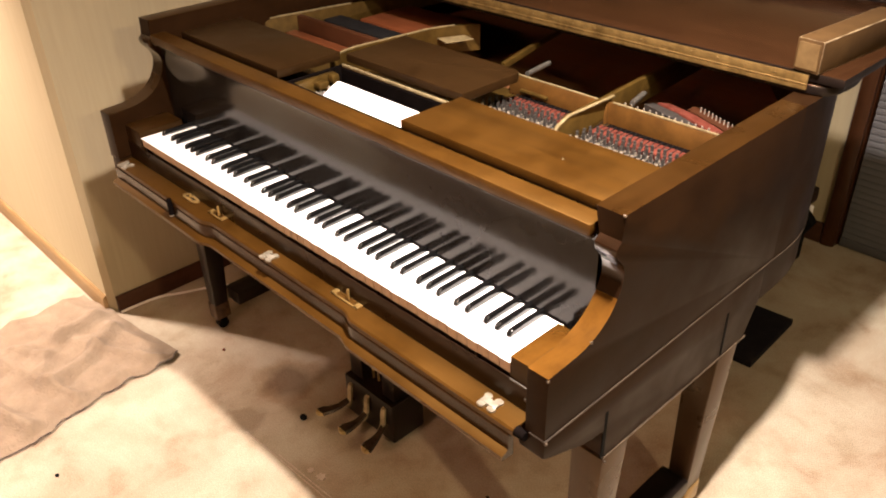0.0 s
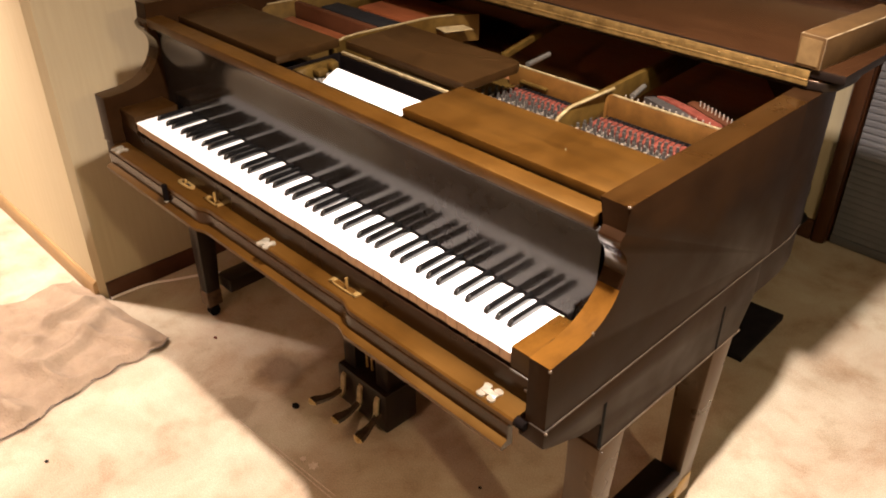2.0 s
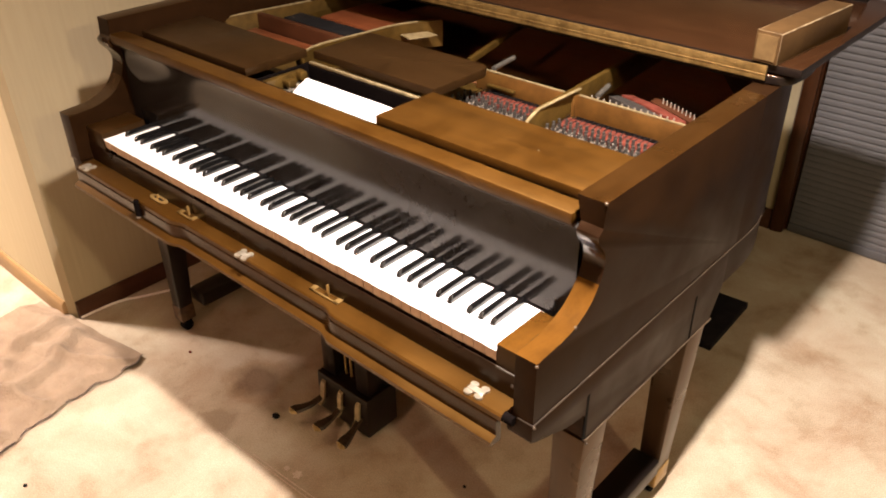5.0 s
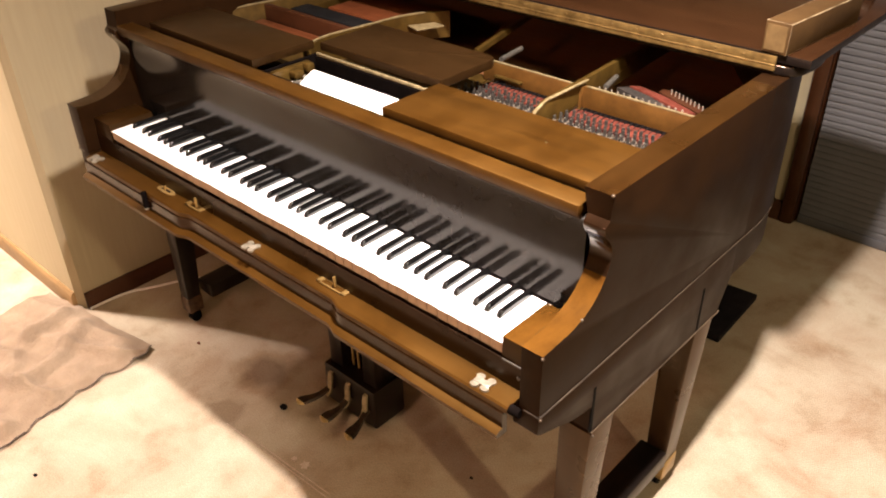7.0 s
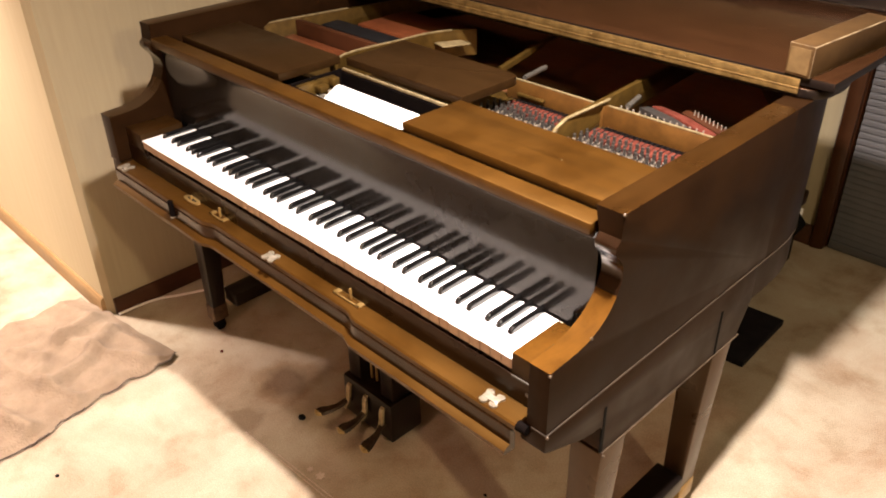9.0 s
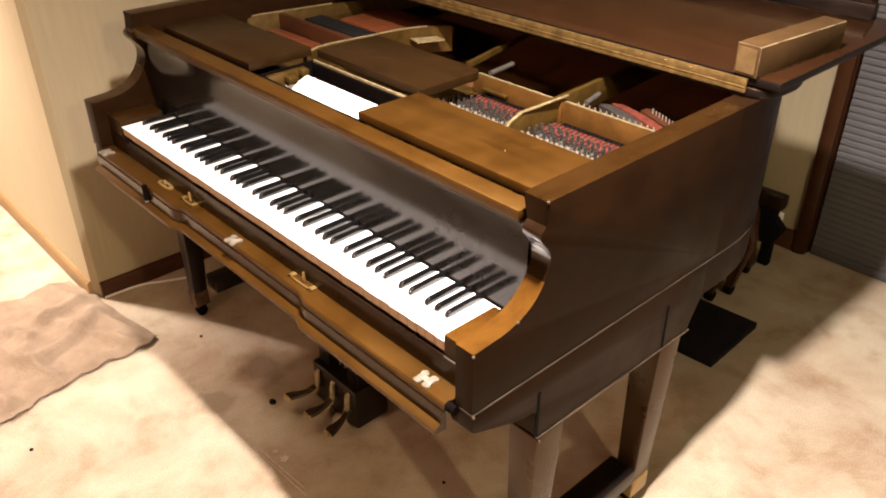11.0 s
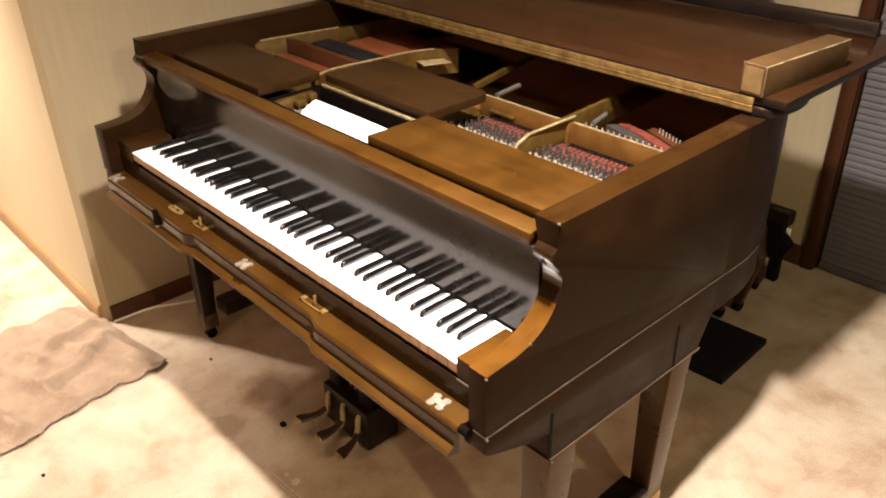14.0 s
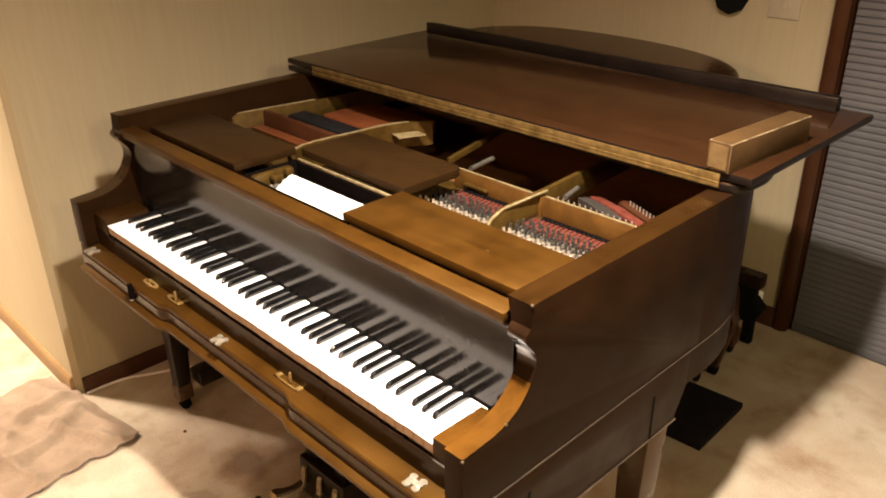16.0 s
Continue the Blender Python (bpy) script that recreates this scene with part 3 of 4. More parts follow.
def slip(profile, x0, x1, n=90):
    """A strip along the keyboard, set back in its middle."""
    bm = bmesh.new()
    rows = []
    for i in range(n + 1):
        x = x0 + (x1 - x0) * i / n
        rows.append([bm.verts.new((x, y + (slip_y(x) if y < -0.02 else 0), z)) for y, z in profile])
    m = len(profile)
    for a, b in zip(rows, rows[1:]):
        for k in range(m):
            bm.faces.new((a[k], b[k], b[(k + 1) % m], a[(k + 1) % m]))
    bm.faces.new(rows[0])
    bm.faces.new(rows[-1][::-1])
    return bm


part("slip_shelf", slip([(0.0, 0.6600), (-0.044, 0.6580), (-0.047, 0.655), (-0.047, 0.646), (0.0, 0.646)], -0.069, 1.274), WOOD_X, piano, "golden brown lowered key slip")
flap_bm = slip([(-0.036, 0.646), (-0.0440, 0.6450), (-0.0480, 0.6415), (-0.0485, 0.628), (-0.0480, 0.6125), (-0.059, 0.6075), (-0.0615, 0.6055), (-0.0610, 0.5975), (-0.036, 0.595)], -0.085, 1.266)
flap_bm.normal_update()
# upright face darker than the lip: its shade is put into the wood
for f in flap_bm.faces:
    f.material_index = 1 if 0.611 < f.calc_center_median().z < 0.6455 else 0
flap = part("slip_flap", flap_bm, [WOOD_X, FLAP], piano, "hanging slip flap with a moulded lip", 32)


def hinge(x, parent, ahead=0.0, size=0.84):
    """A butterfly hinge: two lobed leaves about a knuckle."""
    bm = bmesh.new()
    for dx, y0, y1 in ((-0.014, -0.024, -0.008), (0.016, -0.022, -0.006), (-0.010, -0.052, -0.036), (0.018, -0.050, -0.034)):
        ring = [(x + dx + 0.011 * math.cos(k * math.pi / 5), (y0 + y1) / 2 + 0.009 * math.sin(k * math.pi / 5)) for k in range(10)]
        prism(ring, "z", 0.6592, 0.6625, bm=bm)
    solid(x - 0.020, x + 0.024, -0.038, -0.020, 0.6592, 0.6635, 0.0015, bm=bm)
    for v in bm.verts:
        v.co.x, v.co.y = x + (v.co.x - x) * size, -0.029 + (v.co.y + 0.029) * size - ahead
    return part("hinge", bm, NICKEL, parent, "bright nickel butterfly hinge")


for x, ahead, size in ((-0.036, 0.010, 0.72), (0.590, 0.0, 0.68), (1.208, 0.0, 0.72)):
    hinge(x, piano, ahead, size)
oval = [(0.249 + 0.032 * math.copysign(abs(math.cos(k * math.pi / 10)) ** 0.6, math.cos(k * math.pi / 10)), -0.014 + 0.0105 * math.sin(k * math.pi / 10)) for k in range(20)]
plate = part("control_plate", prism(oval, "z", 0.660, 0.6635, bevel=0.0008), BRASS, piano, "rounded brass control plate")
part("slot", solid(0.232, 0.266, -0.0165, -0.0115, 0.6632, 0.6640, 0), BLACK, plate)
part("lever", solid(0.244, 0.249, -0.017, -0.011, 0.6625, 0.674, 0.0015), BRASS, plate, "brass control lever")
for x, w in ((0.362, 0.03), (0.825, 0.040)):
    bm = solid(x - w, x + w, -0.020, -0.016, 0.660, 0.663, 0.001)
    solid(x - w, x + w, -0.005, -0.001, 0.660, 0.663, 0.001, bm=bm)
    solid(x - w, x - w + 0.012, -0.020, -0.001, 0.660, 0.663, 0.001, bm=bm)
    solid(x + w - 0.012, x + w, -0.020, -0.001, 0.660, 0.663, 0.001, bm=bm)
    plate = part("control_plate", bm, BRASS, piano, "slotted brass control plate")
    part("lever", solid(x + 0.004, x + 0.008, -0.014, -0.008, 0.661, 0.686, 0.0015), BRASS, plate, "brass control lever")
catch = part("catch", rod((0.2145, -0.053, 0.622), (0.2145, -0.053, 0.662), 0.0062, sides=14), SOOT, piano, "small black catch with a bright tip")
part("tip", ball((0.2145, -0.054, 0.620), 0.0056, (1, 1, 0.6)), COIL, catch, "bright metal tip")

part("stud", rod((1.275, -0.040, 0.654), (1.294, -0.040, 0.654), 0.009, 0.008, 16), SOOT, piano, "black rubber stud at the end of the slip")

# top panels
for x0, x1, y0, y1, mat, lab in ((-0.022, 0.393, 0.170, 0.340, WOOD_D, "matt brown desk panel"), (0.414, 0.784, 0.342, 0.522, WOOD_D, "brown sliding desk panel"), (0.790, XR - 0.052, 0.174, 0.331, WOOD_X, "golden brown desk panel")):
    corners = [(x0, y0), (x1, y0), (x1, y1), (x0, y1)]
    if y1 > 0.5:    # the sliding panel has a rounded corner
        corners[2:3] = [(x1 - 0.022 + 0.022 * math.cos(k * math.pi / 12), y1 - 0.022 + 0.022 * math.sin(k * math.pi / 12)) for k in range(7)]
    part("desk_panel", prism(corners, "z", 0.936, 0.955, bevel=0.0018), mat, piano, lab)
part("pin_hole", ball((1.112, 0.247, 0.9548), 0.0013), WORN, piano, "pale chip in the varnish")

# worn corners; the speck on the arm's curve paints a highlight
for c in ((XR - 0.001, -0.036, 0.7795), (XR - 0.001, 0.113, 0.9845), (XR - 0.0005, 0.060, 0.7945), (XR + 0.002, -0.036, 0.661), (XR + 0.002, 0.131, 0.500)):
    part("edge_chip", ball(c, 0.0028), EDGE, piano, "pale speck on an edge")

# filler added to keep the gap before the panel dark and hide the paper
part("desk_ledge", solid(0.768, XR - 0.053, 0.1515, 0.200, 0.905, 0.926, 0.002), DARKWOOD, piano, "dark filler under the desk panel")

# player spool box
box_parts = [solid(0.41, 0.795, 0.180, 0.186, 0.80, 0.93, 0), solid(0.41, 0.795, 0.326, 0.332, 0.80, 0.925, 0), solid(0.405, 0.411, 0.18, 0.332, 0.80, 0.93, 0), solid(0.41, 0.795, 0.18, 0.332, 0.80, 0.806, 0)]
for b in box_parts:
    part("spool_box_wall", b, SOOT, piano)
part("spool_box_rail", solid(0.412, 0.795, 0.329, 0.335, 0.927, 0.9335, 0.001), WORN, piano, "thin brass rail")
sheet = bezier((0.206, 0.8945), (0.218, 0.902), (0.235, 0.914), (0.262, 0.926), 8) + bezier((0.262, 0.926), (0.275, 0.929), (0.284, 0.915), (0.280, 0.88), 6)
sheet += [(y - 0.001, z - 0.0012) for y, z in sheet[::-1]]
part("paper_roll", prism(sheet, "x", 0.478, 0.752), PAPER, piano, "white paper player roll")
bracket = part("tracker_bracket", solid(0.413, 0.428, 0.196, 0.300, 0.885, 0.926, 0.002), GOLD, piano, "bronzed bracket of the spool box")
part("bracket_arm", solid(0.428, 0.452, 0.236, 0.262, 0.905, 0.920, 0.003), GOLD, bracket)
part("bracket_arm", solid(0.426, 0.446, 0.276, 0.296, 0.908, 0.928, 0.004), GOLD, bracket)
tube_bm = rod((0, 0, -0.034), (0, 0, 0.0), 0.0050)
tube_faces = len(tube_bm.faces)
ball((0, 0, 0.0006), 0.0028, bm=tube_bm)
tube_bm.faces.ensure_lookup_table()
for f in tube_bm.faces[tube_faces:]:
    f.material_index = 1
TUBE = finish(tube_bm, "air_tube", [SOOT, COIL], 40)
for x, y, z in ((0.440, 0.200, 0.905), (0.452, 0.207, 0.903), (0.447, 0.222, 0.908), (0.440, 0.238, 0.913), (0.458, 0.236, 0.909), (0.452, 0.254, 0.914), (0.466, 0.250, 0.910), (0.463, 0.268, 0.915), (0.474, 0.264, 0.912)):
    ob = part("air_tube", TUBE, None, piano, "black tube with a bright tip")
    ob.location += Vector((x + 0.004, y + 0.004, z - 0.005))

# cast-iron plate
PLATE_Z = 0.868
part("pin_plank", solid(XL + 0.051, XR - 0.051, 0.345, 0.60, PLATE_Z - 0.02, PLATE_Z, 0.001), GOLD, piano, "bronzed cast-iron plate")


def strut(x, y0, y1, z1, z0=0.872, w=0.012, taper=0.07, lean=0.0):
    if taper:
        side = [(y0, PLATE_Z), (y0 + 0.012, PLATE_Z + 0.022), (y0 + taper * 0.5, z1 - 0.012), (y0 + taper, z1), (y1, z1), (y1, z0), (y0 + 0.02, PLATE_Z - 0.004), (y0, PLATE_Z - 0.004)]
    else:
        side = [(y0, z1), (y1, z1), (y1, z0), (y0, z0)]
    bm = prism(side, "x", x - w / 2, x + w / 2, bevel=0.0012)
    for v in bm.verts:
        v.co.x += lean * (v.co.y - y0)
    return bm


for x, y0, y1, z1, taper, lean in ((-0.086, 0.386, 1.25, 0.917, 0.07, 0.19), (0.664, 0.592, 1.20, 0.928, 0, -0.25), (0.962, 0.385, 1.10, 0.924, 0.07, -0.06)):
    part("plate_strut", strut(x, y0, y1, z1, 0.872 if taper else 0.914, taper=taper, lean=lean), GOLD, piano)
SWEEP = [(0.346, 0.362), (0.334, 0.40), (0.331, 0.44), (0.338, 0.50), (0.346, 0.56)] + bezier((0.350, 0.60), (0.352, 0.66), (0.372, 0.70), (0.405, 0.755), 8) + [(0.405, 0.755), (0.414, 0.772)]
bm = band([(x + 0.006, y) for x, y in SWEEP], 0.012, 0.862, 0.930)
part("plate_strut", bm, GOLD, piano, "plate rib that sweeps round behind the desk")
part("plate_foot", solid(0.340, 0.358, 0.346, 0.362, PLATE_Z, 0.929, 0.003), GOLD, piano)
for x0, x1, y in ((0.696, 0.962, 0.585), (0.962, XR - 0.051, 0.590)):
    part("plate_bar", solid(x0, x1, y - 0.006, y + 0.006, 0.868, 0.916, 0.002), BARWOOD, piano)
ledge = bezier((0.372, 0.664), (0.385, 0.688), (0.398, 0.712), (0.416, 0.742), 6) + [(0.446, 0.722), (0.416, 0.652)]
part("plate_ledge", prism(ledge, "z", 0.9055, 0.9080), WORN, piano, "pale metal ledge")
part("plate_ledge", solid(0.735, 0.81, 0.568, 0.579, 0.884, 0.890, 0.002), GOLD, piano, "bronzed ledge on the plate bar")
part("plate_bar", solid(-0.052, 0.322, 0.530, 0.548, 0.80, 0.915, 0.003), REDBAR, piano, "dark reddish wooden bar")
part("damper_rail", solid(-0.055, 0.318, 0.488, 0.524, PLATE_Z, 0.876, 0.003), REDWOOD, piano, "faded red felt strip")
part("damper_rail", solid(-0.025, 0.330, 0.596, 0.662, 0.86, 0.895, 0.006), BLACKFELT, piano, "charcoal felt strip")
part("bass_felt", solid(0.050, 0.340, 0.670, 0.86, 0.86, 0.895, 0.004), REDWOOD, piano, "orange-red wood strip")
for x, y, sx in ((0.723, 0.609, -0.008), (0.985, 0.635, -0.012)):
    bm = rod((x, y, 0.912 if x < 0.9 else 0.905), (x + sx, y + 0.085 if x < 0.9 else y + 0.06, 0.914 if x < 0.9 else 0.907), 0.006)
    part("plate_bolt", bm, DULL, piano)
part("string_felt", solid(0.74, 0.955, 0.497, 0.545, PLATE_Z, 0.884, 0.003), RED, piano, "red felt strip under the strings")
part("string_felt", solid(0.975, 1.21, 0.497, 0.545, PLATE_Z, 0.884, 0.003), RED, piano, "red felt strip under the strings")
for x0, x1 in ((0.74, 0.955), (0.975, 1.21)):
    part("black_strip", solid(x0, x1, 0.547, 0.578, PLATE_Z, 0.874, 0.0004), SOOT, piano, "black strip behind the red felt")
bm = prism([(0.998, 0.712), (1.018, 0.724), (1.09, 0.706), (1.175, 0.668), (1.160, 0.646), (1.08, 0.686)], "z", 0.870, 0.890, bevel=0.003)
part("string_felt", bm, RED, piano, "slanting red felt strip")
part("felt_bed", prism([(0.980, 0.690), (0.994, 0.708), (1.06, 0.690), (1.115, 0.664), (1.10, 0.648)], "z", 0.868, 0.887), STEEL, piano, "grey strip beside the felt")
peg = rod((0, 0, 0), (0, 0, 0.010), 0.0022, 0.0018, 8)
PEG = finish(peg, "agraffe", COIL, 40)
for i in range(14):
    ob = part("agraffe", PEG, None, piano)
    ob.location += Vector((0.99 + i * 0.0145, 0.603, 0.9))
    ob.scale = (1, 1, 1.7)
for i in range(11):
    ob = part("agraffe", PEG, None, piano)
    ob.location += Vector((1.078 + i * 0.0115, 0.752 - i * 0.0048, 0.876))
    ob.scale = (0.8, 0.8, 1.2)
part("agraffe_bed", prism([(1.05, 0.748), (1.05, 0.775), (1.24, 0.695), (1.24, 0.665)], "z", 0.868, 0.877), REDBAR, piano)

# worn edges along the plate's rib tops, overhead light put into their pale colour
def edge(points, w):
    """A thin strip laid along a rib's top; points are (x, y, z)."""
    bm = bmesh.new()
    rows = []
    for i, p in enumerate(points):
        q, r = Vector(points[max(0, i - 1)]), Vector(points[min(len(points) - 1, i + 1)])
        t = (r - q).normalized()
        side = t.cross(Vector((0, 0, 1))).normalized() * w / 2
        p = Vector(p)
        rows.append([bm.verts.new(v) for v in (p - side, p + side, p + side + Vector((0, 0, 0.0025)), p - side + Vector((0, 0, 0.0025)))])
    for a, b in zip(rows, rows[1:]):
        for k in range(4):
            bm.faces.new((a[k], b[k], b[(k + 1) % 4], a[(k + 1) % 4]))
    bm.faces.new(rows[0])
    bm.faces.new(rows[-1][::-1])
    return part("rib_edge", bm, WORN, piano, "worn rib edge, brightened for the light on it")


for x, y0, z1, y1 in ((0.962, 0.385, 0.924, 0.60),):
    edge([(x, y0 + 0.004, PLATE_Z + 0.012), (x, y0 + 0.014, PLATE_Z + 0.024), (x, y0 + 0.035, z1 - 0.011), (x, y0 + 0.070, z1 + 0.0005), (x, y1, z1 + 0.0005)], 0.006)
edge([(0.972, 0.586, 0.9165), (1.27, 0.586, 0.9165)], 0.004)
edge([(0.712, 0.581, 0.9165), (0.952, 0.581, 0.9165)], 0.004)
edge([(-0.086 + 0.19 * (y - 0.386), y, z) for y, z in ((0.390, 0.880), (0.400, 0.892), (0.421, 0.906), (0.456, 0.9175), (0.70, 0.9175))], 0.006)
edge([(0.349, 0.346, 0.9295)] + [(x, y, 0.9305) for x, y in SWEEP[:12]], 0.005)

pin_bm = rod((0, 0, 0), (0, 0, 0.026), 0.0036, 0.0031, 8)
rod((0, 0, 0.002), (0, 0, 0.010), 0.0053, 0.0053, 8, bm=pin_bm)
for f in pin_bm.faces:
    f.material_index = 1 if f.calc_center_median().z < 0.012 else 0
PIN = finish(pin_bm, "tuning_pin", [STEEL, COIL], 40)
front_bm = rod((0, 0, 0), (0, 0, 0.024), 0.0034, 0.0030, 8)
for k in range(3):
    rod((0, 0, 0.003 + k * 0.0034), (0, 0, 0.0056 + k * 0.0034), 0.0062, 0.0062, 10, bm=front_bm)
for f in front_bm.faces:
    f.material_index = 1 if f.calc_center_median().z < 0.0126 and f.calc_center_median().z > 0.002 else 0
# front rows' highlights are put into a brighter coil colour
FRONT_PIN = finish(front_bm, "tuning_pin", [STEEL, BRIGHTCOIL], 40)
part("pin_field", solid(0.72, 0.955, 0.40, 0.496, PLATE_Z, PLATE_Z + 0.003, 0), BLACKFELT, piano)
part("pin_field", solid(0.970, 1.205, 0.40, 0.496, PLATE_Z, PLATE_Z + 0.003, 0), BLACKFELT, piano)
for x0, n in ((0.722, 18), (0.974, 18)):
    for i in range(n):
        for r in range(5):
            ob = part("tuning_pin", PIN if r > 1 else FRONT_PIN, None, piano)
            ob.location += Vector((x0 + (i // 2) * 0.0258 + (i % 2) * 0.0105 + 0.0026 * r + random.uniform(-0.0006, 0.0006), 0.424 + r * 0.0185 + (i % 2) * 0.006 + random.uniform(-0.001, 0.001), PLATE_Z + 0.003))
            ob.rotation_euler = (random.uniform(-0.05, 0.05), random.uniform(-0.05, 0.05), 0)
# strings
LEAD = finish(rod((0, 0.44, 0.880), (-0.010, 0.552, 0.886), 0.0009, sides=5), "string", BLACKFELT, 60)
for x0, n in ((0.746, 18), (0.984, 18)):
    for i in range(n):
        ob = part("string", LEAD, None, piano)
        ob.location += Vector((x0 + i * 0.0118, 0, 0))

# lid, its front leaf folded back on top
LID = inset(TAIL, -0.034)
LID = [(min(x, 1.347), y) for x, y in LID]
lid_outline = [(1.29, 0.71)] + bezier((1.30, 0.71), (1.33, 0.71), (1.347, 0.725), (1.347, 0.76), 6) + [p for p in LID[1:-1] if p[1] > 0.78 or p[0] < 0.5] + [(-0.152, 0.70)]
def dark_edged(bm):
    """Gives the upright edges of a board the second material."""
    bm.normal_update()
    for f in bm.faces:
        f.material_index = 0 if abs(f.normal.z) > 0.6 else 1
    return bm


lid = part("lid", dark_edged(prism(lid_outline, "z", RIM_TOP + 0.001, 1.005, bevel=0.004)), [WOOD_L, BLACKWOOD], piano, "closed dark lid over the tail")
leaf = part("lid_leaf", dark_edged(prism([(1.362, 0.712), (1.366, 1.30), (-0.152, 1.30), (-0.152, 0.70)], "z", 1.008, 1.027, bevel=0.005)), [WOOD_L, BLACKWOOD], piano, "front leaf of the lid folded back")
part("leaf_lip", solid(-0.105, 1.30, 1.245, 1.268, 1.028, 1.064, 0.003), BLACKWOOD, leaf, "raised front lip of the folded leaf")
strip = part("lid_hinge", solid(-0.02, 1.300, 0.6945, 0.6985, 0.995, 1.0058, 0.0005), HINGE, piano, "long brass piano hinge")
part("hinge_leaf", solid(-0.02, 1.300, 0.6945, 0.6985, 1.0062, 1.023, 0.0005), HINGE, strip)
part("hinge_pin", rod((-0.02, 0.6945, 1.006), (1.300, 0.6945, 1.006), 0.0016, sides=8), HINGE, strip)
for ob in [strip] + list(strip.children):
    for v in ob.data.vertices:
        v.co.y += 0.0085 * (v.co.x + 0.15) / 1.45
SCREW = finish(ball((0, 0, 0), 0.0026, (1, 0.4, 1), seg=8), "screw", HINGE, 60)
for i in range(22):
    ob = part("screw", SCREW, None, strip)
    ob.location += Vector((0.02 + i * 0.058, 0.6938 + 0.0085 * (0.17 + i * 0.058) / 1.45, 1.016))

# trestle legs
def trestle(x, inward):
    """Two tapered square legs joined by a floor stretcher, with brass cups on castors."""
    for y in (0.168, 0.548):
        bm = bmesh.new()
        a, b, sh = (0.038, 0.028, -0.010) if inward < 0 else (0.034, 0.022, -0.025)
        corners = ((-1, -1), (1, -1), (1, 1), (-1, 1))
        low = [bm.verts.new((x + sh + sx * b * 0.88 - inward * 0.005, y + sy * b, 0.075)) for sx, sy in corners]
        high = [bm.verts.new((x + sx * a * 0.88 - inward * 0.005, y + sy * a, 0.500)) for sx, sy in corners]
        bm.faces.new(low)
        bm.faces.new(high[::-1])
        for i in range(4):
            bm.faces.new((low[i], high[i], high[(i + 1) % 4], low[(i + 1) % 4]))
        bmesh.ops.bevel(bm, geom=bm.edges[:], offset=0.003, segments=2, profile=0.5, affect="EDGES")
        # left legs and cups darker: shade put into black wood and dull brass
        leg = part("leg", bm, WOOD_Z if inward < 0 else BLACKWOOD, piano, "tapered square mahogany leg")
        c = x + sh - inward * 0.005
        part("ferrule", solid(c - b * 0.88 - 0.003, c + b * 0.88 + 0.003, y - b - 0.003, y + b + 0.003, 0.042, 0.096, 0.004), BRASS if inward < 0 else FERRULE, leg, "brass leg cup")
        wheel = rod((c - 0.011, y, 0.017), (c + 0.011, y, 0.017), 0.017, sides=20)
        solid(c - 0.018, c + 0.018, y - 0.012, y + 0.012, 0.028, 0.046, 0.002, bm=wheel)
        part("castor", wheel, BLACK, leg, "small dark castor")
    c = x + 0.008 * inward
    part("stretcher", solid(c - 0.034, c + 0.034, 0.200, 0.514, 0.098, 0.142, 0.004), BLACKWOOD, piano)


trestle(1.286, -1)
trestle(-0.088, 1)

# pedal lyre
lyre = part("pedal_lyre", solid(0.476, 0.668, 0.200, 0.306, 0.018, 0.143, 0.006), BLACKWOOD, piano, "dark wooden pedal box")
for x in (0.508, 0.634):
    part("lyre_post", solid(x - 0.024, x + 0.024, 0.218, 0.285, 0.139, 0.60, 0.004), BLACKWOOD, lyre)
for x in (0.545, 0.565, 0.585):
    part("pedal_rod", rod((x, 0.245, 0.139), (x, 0.245, 0.60), 0.0035), BRASS, lyre)


def pedal(x, splay):
    """A brass pedal that points outwards by splay, under its bent guide."""
    line = [(0.235, 0.072, 0.009), (0.190, 0.072, 0.009), (0.178, 0.066, 0.009), (0.165, 0.058, 0.010), (0.146, 0.055, 0.014), (0.128, 0.056, 0.019), (0.115, 0.054, 0.018), (0.109, 0.050, 0.008)]
    bm = bmesh.new()
    rows = [[bm.verts.new(v) for v in ((c - w, y, z), (c - w * 0.7, y, z + 0.006), (c + w * 0.7, y, z + 0.006), (c + w, y, z), (c, y, z - 0.004))] for y, z, w, c in ((y, z, w, x + splay * max(0.0, 0.2 - y) / 0.09) for y, z, w in line)]
    for a, b in zip(rows, rows[1:]):
        for k in range(5):
            bm.faces.new((a[k], b[k], b[(k + 1) % 5], a[(k + 1) % 5]))
    bm.faces.new(rows[0])
    bm.faces.new(rows[-1][::-1])
    for f in bm.faces:
        f.material_index = 0 if f.calc_center_median().y < 0.119 else 1
    part("pedal", bm, [PEDAL, TARNISH], lyre, "blackened brass pedal with a bright toe")
    bend = [(0.199, 0.128), (0.192, 0.124), (0.188, 0.110), (0.188, 0.085), (0.184, 0.070), (0.174, 0.062), (0.174, 0.056), (0.188, 0.062), (0.194, 0.080), (0.196, 0.110)]
    part("pedal_guide", prism(bend, "x", x - 0.007, x + 0.007, bevel=0.001), WORN, lyre, "bent upright brass pedal guide")


for x, splay in ((0.507, -0.040), (0.574, -0.010), (0.640, 0.018)):
    pedal(x, splay)

